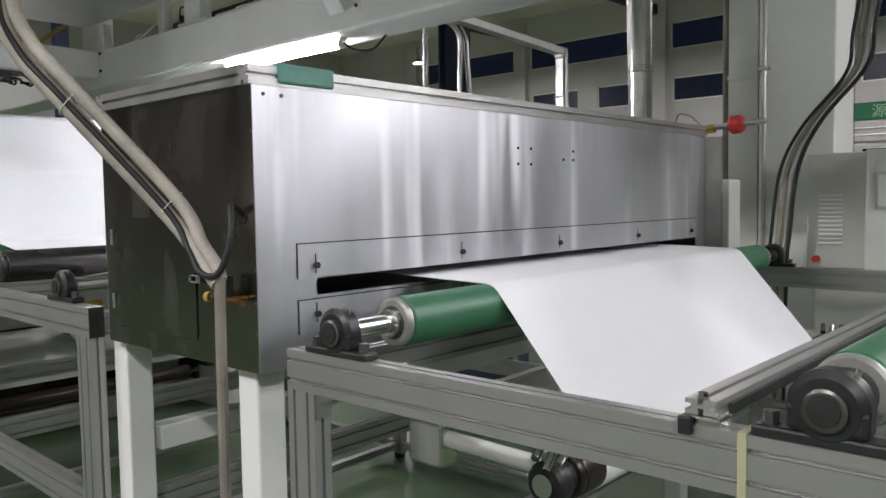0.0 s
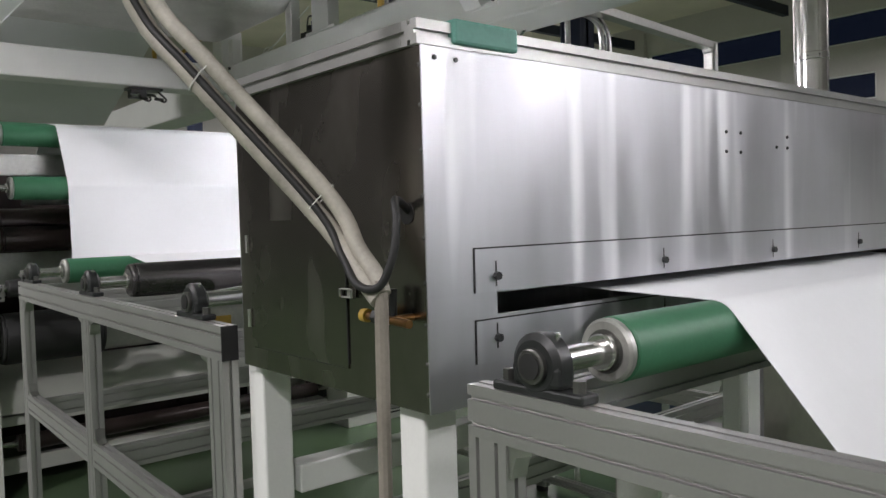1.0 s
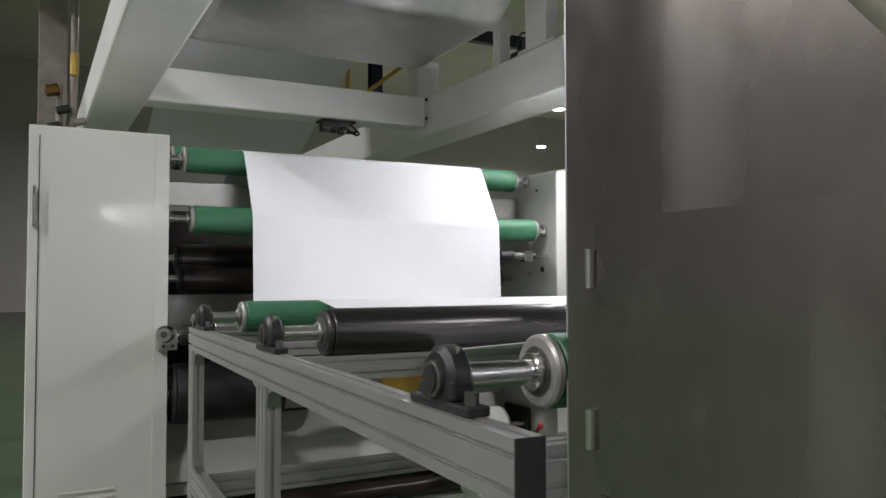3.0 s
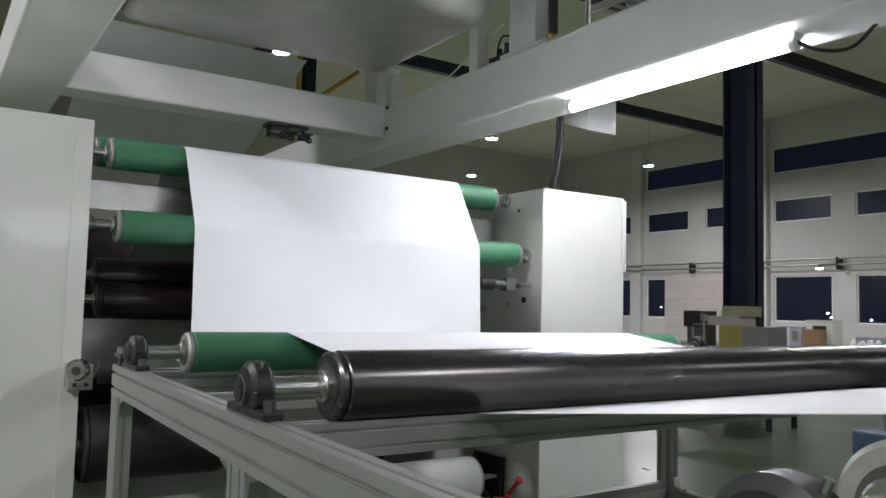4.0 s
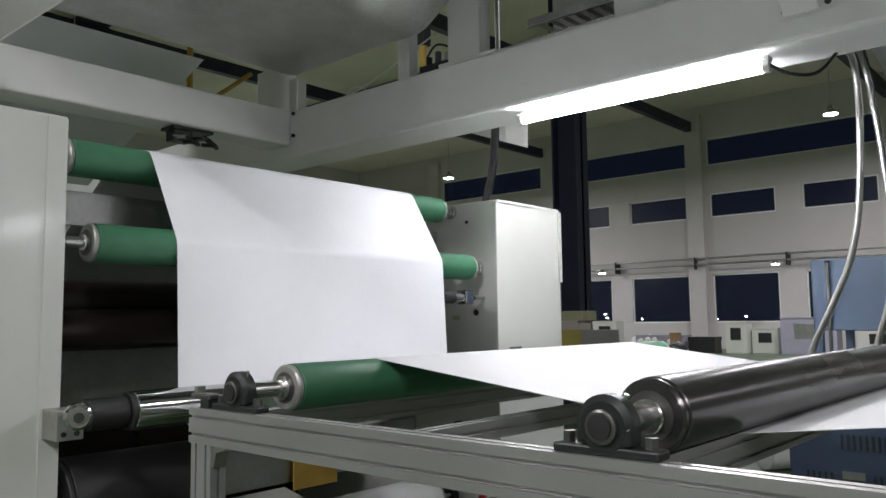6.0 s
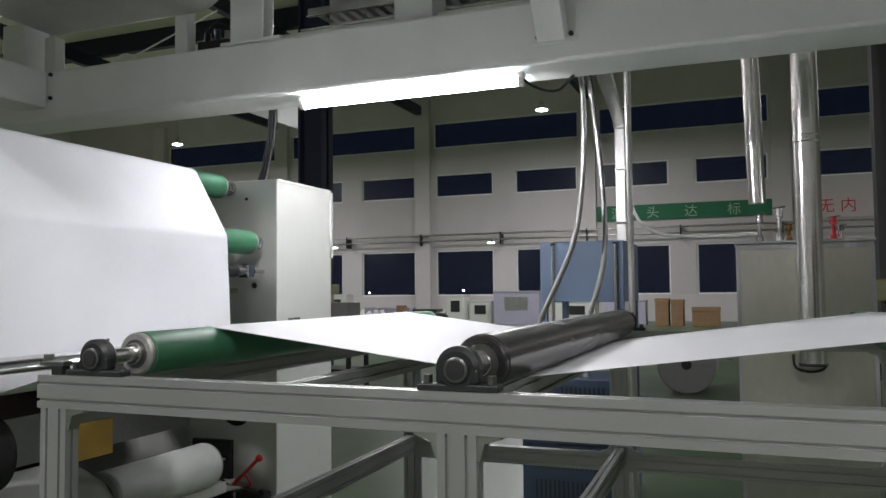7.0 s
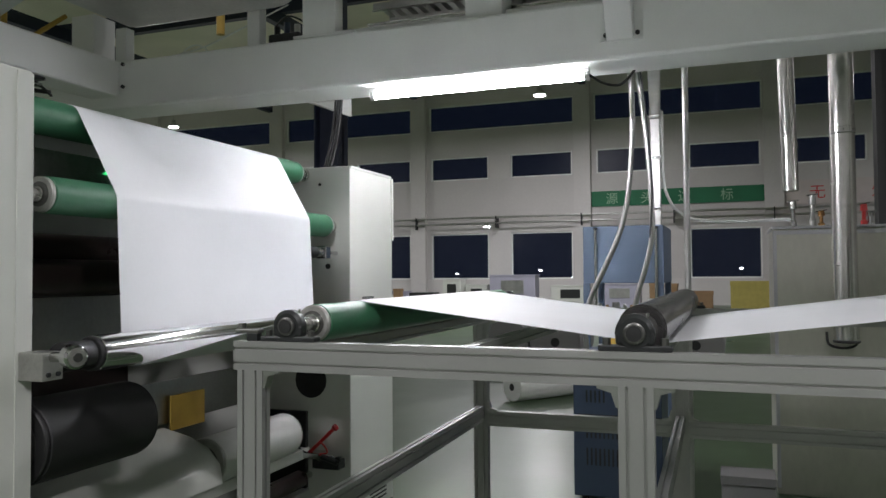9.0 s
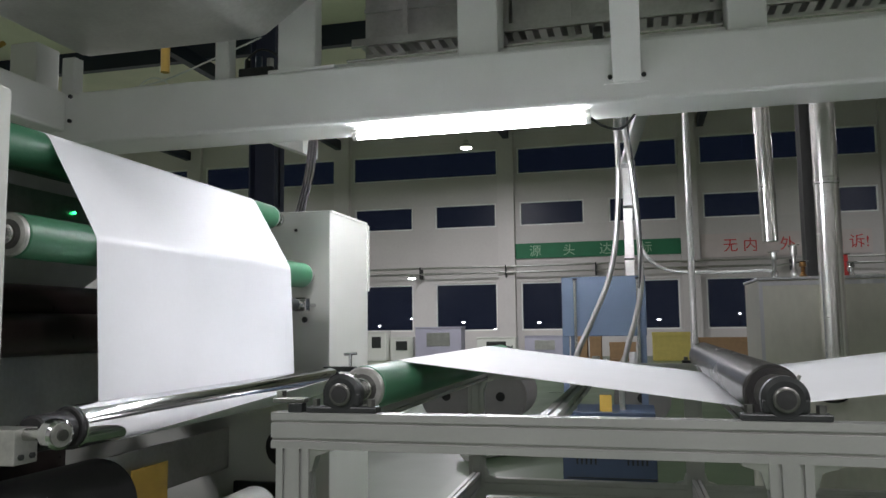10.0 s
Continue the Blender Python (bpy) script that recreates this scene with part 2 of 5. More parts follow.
def strip(path, y0, y1, thick=0.0015):
    """A thin web that runs along path, points (x, z), between y0 and y1."""
    bm = bmesh.new()
    n = len(path)
    rows = []
    for i, (x, z) in enumerate(path):
        dx = path[min(i + 1, n - 1)][0] - path[max(i - 1, 0)][0]
        dz = path[min(i + 1, n - 1)][1] - path[max(i - 1, 0)][1]
        k = thick / (math.hypot(dx, dz) or 1)
        rows.append([bm.verts.new(p) for p in ((x, y0, z), (x, y1, z), (x - dz * k, y1, z + dx * k), (x - dz * k, y0, z + dx * k))])
    for p, q in zip(rows, rows[1:]):
        for k in range(4):
            bm.faces.new((p[k], p[(k + 1) % 4], q[(k + 1) % 4], q[k]))
    bm.faces.new(rows[0][::-1])
    bm.faces.new(rows[-1])
    bmesh.ops.recalc_face_normals(bm, faces=bm.faces)
    return bm


def arc(cx, cz, r, a0, a1, n=10):
    return [(cx + r * math.cos(radians(a0 + (a1 - a0) * k / n)), cz + r * math.sin(radians(a0 + (a1 - a0) * k / n))) for k in range(n + 1)]


# ---- the hall ----
ground = solo("floor", Box(-45, 28, -14, 39, -0.2, 0.0), FLOOR, "green epoxy-painted factory floor", kind="structure")
far_wall = thing("wall_north", (-8, 39, 0), "pale plastered wall with three rows of dark windows", "wall", kind="structure")
X0, PITCH = -45.0, 4.5
lows = [(-50.27 + PITCH * k, -47.0 + PITCH * k) for k in range(2, 17)]
bands = [(0.0, 1.3, None), (1.3, 3.75, "low"), (3.75, 6.65, None), (6.65, 7.9, "mid"), (7.9, 9.35, None), (9.35, 10.75, "top"), (10.75, 12.5, None)]
for z0, z1, row in bands:
    if row is None:
        part("wall_band", Box(-45, 28, 39.0, 39.4, z0, z1), PLASTER, far_wall)
        continue
    bm, x = bmesh.new(), -45.0
    spans = lows if row != "top" else [(lows[k][0] - 0.1, lows[k + 1][1] + 0.1) for k in range(1, len(lows) - 1, 2)]
    for a, b in spans:
        if a > x:
            box(bm, x, a, 39.0, 39.4, z0, z1)
        x = b
    box(bm, x, 28, 39.0, 39.4, z0, z1)
    part("wall_band", bm, PLASTER, far_wall)
    for a, b in spans:
        w = thing("window", (a, 39.2, z0), "dark factory window at night in a pale frame", "window", "windows of the far wall", "structure")
        fr = bmesh.new()
        for q in ((a, a + 0.07, z0, z1), (b - 0.07, b, z0, z1), (a, b, z0, z0 + 0.07), (a, b, z1 - 0.07, z1)):
            box(fr, q[0], q[1], 39.06, 39.2, q[2], q[3])
        part("window_frame", fr, WHITE, w)
        n = 2 if row != "top" else 4
        for k in range(n):
            part("pane", Box(a + 0.07 + (b - a - 0.14) * k / n, a + 0.07 + (b - a - 0.14) * (k + 1) / n - 0.008, 39.12, 39.14, z0 + 0.07, z1 - 0.07), PANE, w)
for k in range(1, 9):
    xp = -50.27 + PITCH * 2 * k + PITCH - 1.1
    solo("pilaster", Box(xp, xp + 0.85, 38.7, 39.0, 0, 12.0), PLASTER, "pale plastered wall pier", kind="structure")
for z in (4.25, 4.55):
    solo("wall_pipe", Cyl((-45, 38.55, z), (28, 38.55, z), 0.05, 8), SHEET, "thin grey service pipe along the wall", "pipe", "wall pipes", "structure")
solo("wall_west", Box(-45.4, -45, -14, 39.4, 0, 12.5), PLASTER, "pale plastered end wall", kind="structure")
solo("wall_east", Box(28, 28.4, -14, 39.4, 0, 12.5), PLASTER, "pale plastered end wall", kind="structure")
# Unseen south wall, made darker so the box end mirrors less light.
solo("wall_south", Box(-45.4, 28.4, -14.4, -14, 0, 12.5), DIM, "unseen side wall, greyed to dim reflections", kind="structure")
solo("ceiling", Box(-45.4, 28.4, -14.4, 39.4, 12.5, 12.8), ROOF, "dull brown-grey roof sheeting", kind="structure")


def column(x, y, w, paint, label):
    c = thing("steel_column", (x, y, 0), label, "column", "steel columns", "structure")
    part("shaft", Box(x - w / 2, x + w / 2, y - 0.03, y + 0.03, 0.02, 11.7), paint, c)
    part("flange", Box(x - w / 2, x - w / 2 + 0.03, y - 0.2, y + 0.2, 0.02, 11.7), paint, c)
    part("flange", Box(x + w / 2 - 0.03, x + w / 2, y - 0.2, y + 0.2, 0.02, 11.7), paint, c)
    part("base_plate", Box(x - w / 2 - 0.06, x + w / 2 + 0.06, y - 0.26, y + 0.26, 0, 0.02), paint, c)


for x, y, w, paint in ((-10.37, 11.95, 0.5, BLUESTEEL), (-0.70, 15.1, 0.36, RUBBER), (-28.8, 11.95, 0.5, BLUESTEEL)):
    column(x, y, w, paint, "dark blue painted steel column" if paint is BLUESTEEL else "narrow black painted steel column")
for y in (11.95, 25.0):
    solo("roof_beam", Box(-45, 28, y - 0.15, y + 0.15, 11.7, 12.5), BLUESTEEL, "dark blue steel roof beam", "roof beam", "roof beams", "structure")
for x in (-28.8, -19.6, -10.37, -0.76, 8.5):
    solo("roof_beam", Box(x - 0.15, x + 0.15, -14, 39, 11.2, 11.7), BLUESTEEL, "dark blue steel roof beam", "roof beam", "roof beams", "structure")


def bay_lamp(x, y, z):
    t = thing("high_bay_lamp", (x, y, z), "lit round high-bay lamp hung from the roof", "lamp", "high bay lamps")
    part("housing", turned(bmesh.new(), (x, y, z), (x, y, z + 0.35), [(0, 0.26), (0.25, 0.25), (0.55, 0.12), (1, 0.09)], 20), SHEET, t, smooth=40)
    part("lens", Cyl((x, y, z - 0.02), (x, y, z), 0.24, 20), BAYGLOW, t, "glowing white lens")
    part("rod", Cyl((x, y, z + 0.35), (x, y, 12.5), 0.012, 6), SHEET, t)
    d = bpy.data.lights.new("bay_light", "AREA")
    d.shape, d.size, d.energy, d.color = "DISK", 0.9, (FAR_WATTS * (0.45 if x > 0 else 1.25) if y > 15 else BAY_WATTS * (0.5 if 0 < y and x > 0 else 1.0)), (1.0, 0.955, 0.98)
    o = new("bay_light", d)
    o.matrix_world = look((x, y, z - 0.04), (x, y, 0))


# Besides the lamps in view, unseen ones are added to light the hall.
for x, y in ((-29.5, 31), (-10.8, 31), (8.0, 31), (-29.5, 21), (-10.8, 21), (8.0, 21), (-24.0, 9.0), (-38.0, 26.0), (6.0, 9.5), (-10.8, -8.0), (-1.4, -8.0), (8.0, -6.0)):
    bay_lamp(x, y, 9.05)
for x, y in ((-14.8, 36.35), (-23.6, 36.35)):
    t = thing("wall_lamp", (x, y, 3.94), "small lit shaded lamp hanging before the wall", "lamp", "wall lamps")
    part("shade", turned(bmesh.new(), (x, y, 3.94), (x, y, 4.14), [(0, 0.24), (0.5, 0.1), (1, 0.05)], 16), SHEET, t, smooth=40)
    part("bulb", Cyl((x, y, 3.90), (x, y, 3.94), 0.16, 16), BAYGLOW, t, "glowing bulb")
    part("arm", Cyl((x, y, 4.1), (x, 39.0, 4.3), 0.02, 8), SHEET, t)

# ---- overhead steelwork ----
gantry = thing("overhead_gantry", (-5, 2.3, 2.83), "white painted overhead steel gantry of welded box beams", "gantry", kind="structure")
part("far_beam", Box(-12.4, 6.0, 3.49, 3.86, 2.83, 3.18, bevel=0.02), WHITE, gantry)
part("near_beam", Box(-12.4, 6.0, 0.84, 1.20, 2.88, 3.18, bevel=0.02), WHITE, gantry)
part("cross_beam", Box(-7.81, -7.55, 1.20, 3.49, 2.915, 3.178, bevel=0.015), WHITE, gantry)
part("cross_beam", Box(5.75, 6.0, 1.20, 3.49, 2.88, 3.15, bevel=0.015), WHITE, gantry)
for x0, x1, y1, z1 in ((-7.63, -7.53, 3.62, 3.44), (-6.485, -6.385, 3.62, 3.56), (-6.05, -5.80, 3.64, 4.6), (-4.9, -4.66, 3.76, 4.6), (-3.4, -3.2, 3.76, 4.6), (-1.9, -1.6, 3.76, 4.6)):
    part("post", Box(x0, x1, 3.53, y1, 3.18, z1, bevel=0.008), WHITE, gantry)
part("post", Box(-8.10, -7.88, 3.58, 3.80, 3.18, 3.60, bevel=0.008), WHITE, gantry)
part("base_plate", Box(-6.1, -5.66, 3.50, 3.80, 3.18, 3.20), WHITE, gantry)
for x0 in (-11.8, 5.3):
    for y0 in (0.96, 3.58):
        part("column", Box(x0 - 0.12, x0 + 0.12, y0, y0 + 0.22, 0.0, 2.86 if y0 < 2 else 2.83, bevel=0.01), WHITE, gantry)
for y in (3.475,):
    for z in (2.985, 3.15):
        part("bolt", Cyl((-7.515, y, z), (-7.515, 3.5, z), 0.014, 8), IRON, gantry)
for x in (-4.03, -3.85):
    part("bolt", Cyl((x, 3.47, 2.965), (x, 3.5, 2.965), 0.014, 8), IRON, gantry)
bm = box(bmesh.new(), -0.075, 0.075, -0.06, 0.06, -0.02, 1.6, bevel=0.006)
bmesh.ops.transform(bm, matrix=pose(-3.94, 3.43, 2.96, 35, 0, 0), verts=bm.verts)
part("brace", bm, WHITE, gantry)
part("foot_plate", Box(-4.06, -3.82, 3.478, 3.489, 2.93, 3.1), WHITE, gantry)
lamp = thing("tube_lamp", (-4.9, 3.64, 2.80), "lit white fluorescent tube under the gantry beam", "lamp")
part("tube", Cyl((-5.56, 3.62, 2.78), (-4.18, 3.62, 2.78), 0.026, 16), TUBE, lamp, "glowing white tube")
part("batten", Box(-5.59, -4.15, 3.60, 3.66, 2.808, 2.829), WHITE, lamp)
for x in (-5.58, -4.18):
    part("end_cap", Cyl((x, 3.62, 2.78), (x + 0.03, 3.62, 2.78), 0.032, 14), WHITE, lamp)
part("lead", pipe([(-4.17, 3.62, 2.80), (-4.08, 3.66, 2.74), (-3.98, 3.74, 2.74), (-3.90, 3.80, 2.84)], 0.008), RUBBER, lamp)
# Two more tubes out of view, added to brighten the steel box front.
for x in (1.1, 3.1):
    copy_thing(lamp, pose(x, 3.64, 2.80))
# Unseen plate added over the posts to keep bay light off the far beam.
part("upper_deck", Box(-9.4, 6.0, -0.7, 4.4, 4.6, 4.68), SHEET, gantry)
end_lamp = thing("tube_lamp", (5.87, 2.2, 2.83), "lit white fluorescent tube under the gantry end beam", "lamp")
part("tube", Cyl((5.87, 1.60, 2.80), (5.87, 2.80, 2.80), 0.022, 16), TUBE, end_lamp, "glowing white tube")
part("batten", Box(5.84, 5.90, 1.57, 2.83, 2.828, 2.879), WHITE, end_lamp)
for y in (1.575, 2.80):
    part("end_cap", Cyl((5.87, y, 2.80), (5.87, y + 0.025, 2.80), 0.024, 14), WHITE, end_lamp)
hung = thing("hanging_box", (-6.45, 4.59, 2.9), "white sheet-metal bracket box hung from the roof", "box")
bm = bmesh.new()
lo = [bm.verts.new(p) for p in ((-6.64, 4.45, 3.03), (-6.29, 4.45, 2.90), (-6.29, 4.73, 2.90), (-6.64, 4.73, 3.03))]
hi = [bm.verts.new((v.co.x, v.co.y, 3.3)) for v in lo]
bm.faces.new(lo[::-1])
bm.faces.new(hi)
for k in range(4):
    bm.faces.new((lo[k], lo[(k + 1) % 4], hi[(k + 1) % 4], hi[k]))
part("body", bm, WHITE, hung)
part("rod", Cyl((-6.45, 4.59, 3.3), (-6.45, 4.59, 12.5), 0.02, 10), SHEET, hung, smooth=40)
hood = bmesh.new()
lo = [hood.verts.new(p) for p in ((-7.25, 1.45, 3.3), (-6.0, 1.45, 3.3), (-6.0, 3.28, 3.3), (-7.25, 3.28, 3.3))]
hi = [hood.verts.new(p) for p in ((-7.5, 1.25, 4.4), (-4.6, 1.25, 4.4), (-4.6, 3.45, 4.4), (-7.5, 3.45, 4.4))]
hood.faces.new(lo[::-1])
hood.faces.new(hi)
for k in range(4):
    hood.faces.new((lo[k], lo[(k + 1) % 4], hi[(k + 1) % 4], hi[k]))
bmesh.ops.bevel(hood, geom=list(hood.edges), offset=0.08, segments=4, affect="EDGES", profile=0.5)
hd = thing("exhaust_hood", (-6.6, 2.35, 3.3), "dull stainless exhaust hood above the gantry", "hood")
part("body", hood, SHEET, hd, smooth=50)
part("rim", Box(-7.49, -4.61, 1.26, 3.44, 4.395, 4.42, bevel=0.004), SHEET, hd)

# ---- slotted-profile stands ----
RT, RB = 1.40, 1.31
LOW = (0.79, 0.72)
RTA, AXA = 1.378, 1.428


def gusset(x, y, z, dx, dz):
    """A cast corner bracket: two thin flanges joined by a slanted web."""
    bm = bmesh.new()
    for w, cut in ((0.018, 0.35), (0.004, 1.0)):
        prof = ((0, 0), (dx, 0), (dx, dz * 0.12), (dx * 0.12 + dx * 0.3 * (1 - cut), dz * 0.12 + dz * 0.3 * (1 - cut)), (dx * 0.12, dz), (0, dz))
        lo = [bm.verts.new((x + p, y - w, z + q)) for p, q in prof]
        hi = [bm.verts.new((x + p, y + w, z + q)) for p, q in prof]
        bm.faces.new(lo)
        bm.faces.new(hi[::-1])
        for k in range(6):
            bm.faces.new((lo[k], lo[(k + 1) % 6], hi[(k + 1) % 6], hi[k]))
        if cut > 0.9:
            break
    bmesh.ops.recalc_face_normals(bm, faces=bm.faces)
    return bm


def stand(name, x0, x1, yn, yf, legs, label, cap_ends, RT=RT, RB=RB, skew=0.0, back=0.0):
    """A profile frame; its near rail stands a little out of square by skew."""
    s = thing(name, (x0, yn, 0), label, "machine frame", "aluminium stands")

    def at(x, y):
        return y + 0.0225 + (skew * (x1 - x) if y == yn else 0)
    for y in (yn, yf):
        part("rail", slotted((x0, at(x0, y), (RT + RB) / 2), (x1, at(x1, y), (RT + RB) / 2), 0.045, RT - RB, (0, 1, 0)), ALU, s)
        for x in [v + back * (y == yf) for v in legs]:
            part("leg", slotted((x, at(x, y), 0.03), (x, at(x, y), RB), 0.09, 0.045, (1, 0, 0)), ALU, s)
            part("foot", Cyl((x, at(x, y), 0), (x, at(x, y), 0.03), 0.035, 14), RUBBER, s)
        for a, b in zip(legs, legs[1:]):
            a, b, low = a + back * (y == yf), b + back * (y == yf), LOW[y == yf]
            part("lower_rail", slotted((a + 0.045, at(a, y), low), (b - 0.045, at(b, y), low), 0.045, 0.09, (0, 1, 0)), ALU, s)
            for x, z, dx, dz in ((a, RB, 1, -1), (b, RB, -1, -1), (a, low + 0.045, 1, 1), (b, low + 0.045, -1, 1)):
                part("corner_bracket", gusset(x + 0.045 * dx, at(x, y), z, 0.055 * dx, 0.055 * dz), SHEET, s)
    for x in legs:
        part("cross_rail", slotted((x, at(x, yn) + 0.0235, 0.75), (x + back, yf - 0.001, 0.75), 0.045, 0.09, (1, 0, 0)), ALU, s)
        part("cross_rail", slotted((x, at(x, yn) + 0.0235, (RT + RB) / 2 - 0.01), (x, yf - 0.001, (RT + RB) / 2 - 0.01), 0.045, 0.07, (1, 0, 0)), ALU, s)
    for x in cap_ends:
        d = 0.004 if x == x1 else -0.004
        for y in (yn, yf):
            part("end_cap", Box(x, x + d, y, y + 0.045, RB, RT), RUBBER, s, "black plastic end cap")
    return s


SKEW = 0.0195
YN, YF = 1.0, 3.58
stand_b = stand("roller_stand", -4.845, -2.304, YN, YF, (-4.785, -3.61, -2.35), "slotted aluminium-profile stand carrying three rollers", (-2.304,), skew=SKEW, back=-0.05)
part("cross_rail", slotted((-4.16, YN + 0.083, 1.355), (-4.16, YF - 0.001, 1.355), 0.045, 0.045, (1, 0, 0)), ALU, stand_b)
for a, b in ((-4.835, -3.66), (-3.66, -2.40)):
    part("base_rail", slotted((a + 0.045, YF + 0.0225, 0.085), (b - 0.045, YF + 0.0225, 0.085), 0.045, 0.045, (0, 1, 0)), ALU, stand_b)
for x in (-4.785, -3.61, -2.35):
    part("base_rail", slotted((x, YN + 0.09, 0.085), (x - 0.05, YF - 0.001, 0.085), 0.045, 0.045, (1, 0, 0)), ALU, stand_b)
stand_a = stand("infeed_stand", -1.405, 2.2, 1.04, YF, (-1.36, 0.3, 2.15), "slotted aluminium-profile stand before the steel box", (), RTA, RTA - 0.088)


def bearing(x, y, z, RT=RT, label="dark cast pillow-block bearing bolted to the rail"):
    t = thing("pillow_block", (x, y, RT), label, "bearing", "pillow blocks")
    part("base", Box(x - 0.095, x + 0.095, y - 0.02, y + 0.02, RT, RT + 0.016, bevel=0.004), IRON, t)
    part("housing", turned(bmesh.new(), (x, y - 0.021, z), (x, y + 0.021, z), [(0, 0.040), (0.2, 0.051), (0.8, 0.051), (1, 0.040)], 28), IRON, t, smooth=40)
    part("neck", Box(x - 0.05, x + 0.05, y - 0.02, y + 0.02, RT + 0.016, z + 0.004, bevel=0.008), IRON, t)
    part("inner_ring", turned(bmesh.new(), (x, y - 0.03, z), (x, y + 0.03, z), [(0, 0.024), (0.03, 0.028), (0.97, 0.028), (1, 0.024)], 24), WORN, t, smooth=40)
    part("seal", turned(bmesh.new(), (x, y - 0.034, z), (x, y + 0.034, z), [(0, 0.006), (0.015, 0.0205), (0.985, 0.0205), (1, 0.006)], 24), RUBBER, t, smooth=40)
    part("grease_nipple", Cyl((x + 0.029, y, z + 0.040), (x + 0.034, y, z + 0.052), 0.004, 8), SHAFT, t)
    for s in (-0.074, 0.074):
        part("bolt", Cyl((x + s, y, RT + 0.016), (x + s, y, RT + 0.034), 0.011, 6), WORN, t)


ROLLERS = []


def roller(name, x, z, y0, y1, r, skin, label, s0=None, s1=None, shaft=0.021, way=1, skin_name="sleeve"):
    t = thing(name, (x, (y0 + y1) / 2, z), label, "roller", "rollers")
    part(skin_name, Cyl((x, y0, z), (x, y1, z), r, 48, lip=0.003), skin, t, smooth=30)
    for a, b, e in ((y0 - 0.02, y0, s0), (y1, y1 + 0.02, s1)):
        part("end_plate", Cyl((x, a if e == s0 else b, z), (x, b if e == s0 else a, z), r * 0.97, 40, lip=0.005), skin if skin in (BLACK, BROWN, RUBBER) else RUBBER if skin is CHROME else RIM, t, smooth=40)
        part("recess", Cyl((x, a - 0.002 if e == s0 else b - 0.01, z), (x, a + 0.01 if e == s0 else b + 0.002, z), r * 0.66, 32), WORN, t, smooth=40)
        part("collar", Cyl((x, a - 0.016 if e == s0 else b, z), (x, a if e == s0 else b + 0.016, z), shaft * 1.5, 24, lip=0.003), SHAFT, t, smooth=40)
    s0 = y0 - 0.2 if s0 is None else s0
    s1 = y1 + 0.2 if s1 is None else s1
    part("shaft", Cyl((x, s0, z), (x, s1, z), shaft, 24, lip=0.003), SHAFT, t, smooth=30)
    ROLLERS.append((t, way / r))
    return t


AX = 1.447
GX, KX, G2X, AXX = -4.657, -3.612, -2.545, -1.25
for x in (GX, KX, G2X):
    bearing(x, YN + 0.0305 + SKEW * (-2.304 - x), AX)
    bearing(x, YF + 0.0225, AX)
roller("guide_roller", GX, AX, 1.235, 3.40, 0.062, GREEN, "green rubber-covered guide roller turning on the stand", 1.056, 3.61)
roller("chrome_black_roller", KX, AX, 1.22, 3.40, 0.068, BLACK, "dark polished steel roller turning on the stand", 1.036, 3.61, way=-1)
roller("guide_roller", G2X, AX, 1.22, 3.40, 0.062, GREEN, "green rubber-covered guide roller beside the steel box", 1.015, 3.61)
for x in (AXX, -0.295):
    bearing(x, 1.0625, AXA, RTA)
    bearing(x, YF + 0.0225, AXA, RTA)
roller("guide_roller", AXX, AXA, 1.235, 3.40, 0.057, GREEN, "green rubber-covered guide roller before the steel box", 1.045, 3.61)
roller("guide_roller", -0.295, AXA, 1.17, 3.40, 0.055, GREEN, "green rubber-covered guide roller on the infeed stand", 1.045, 3.61)
bar = thing("spreader_bar", (-0.44, 2.3, 1.40), "pale aluminium spreader bar across the infeed stand", "bar")
part("bar", slotted((-0.462, 1.05, 1.402), (-0.462, 3.60, 1.402), 0.046, 0.022, (1, 0, 0)), ALU, bar, "pale aluminium flat profile")
# Black strip stands for the shadow along the bar's edge.
part("edge_strip", Box(-0.438, -0.432, 1.09, 3.56, 1.388, 1.404), RUBBER, bar, "black strip drawn as the bar's shadow")
for y in (1.058, 3.59):
    part("bolt", Cyl((-0.462, y, 1.413), (-0.462, y, 1.422), 0.008, 6), CHROME, bar)
for y in (1.04, 3.58):
    part("saddle", Box(-0.49, -0.43, y + 0.002, y + 0.043, RTA, 1.39, bevel=0.003), SHAFT, bar)
    part("stop_block", Box(-0.487, -0.467, y - 0.012, y, 1.365, 1.392, bevel=0.003), IRON, bar)
    part("tape", Box(-0.405, -0.393, y - 0.002, y + 0.047, RTA - 0.09, RTA + 0.002), TAPE, bar, "faded yellow tape")
roller("lower_roller", -0.955, 1.08, 1.47, 3.36, 0.055, BROWN, "dark roller low in the infeed stand", 1.375, 3.445, skin_name="barrel")
for y in (1.40, 3.42):
    t = thing("swing_arm", (-0.955, y, 1.08), "pale steel swing arm holding the lower roller", "arm", "swing arms")
    part("arm", Cyl((-1.26, y, 1.118), (-0.99, y, 1.112), 0.021, 20, lip=0.004), CREAM, t, smooth=40)
    part("hub", Cyl((-0.955, y - 0.025, 1.08), (-0.955, y + 0.025, 1.08), 0.05, 24, lip=0.008), IRON, t, smooth=40)
    part("cap", Cyl((-0.955, y - 0.034, 1.08), (-0.955, y - 0.025, 1.08), 0.026, 18), CHROME, t, smooth=40)
    part("pivot", Box(-1.36, -1.25, y - 0.03, y + 0.03, 1.05, 1.16, bevel=0.008), SHAFT, t)
    for k in range(3):
        part("fitting", Cyl((-0.975 + 0.03 * k, y - 0.03, 1.135 - 0.02 * (k % 2)), (-0.985 + 0.035 * k, y + 0.01, 1.16), 0.010, 10), CHROME, t, smooth=40)

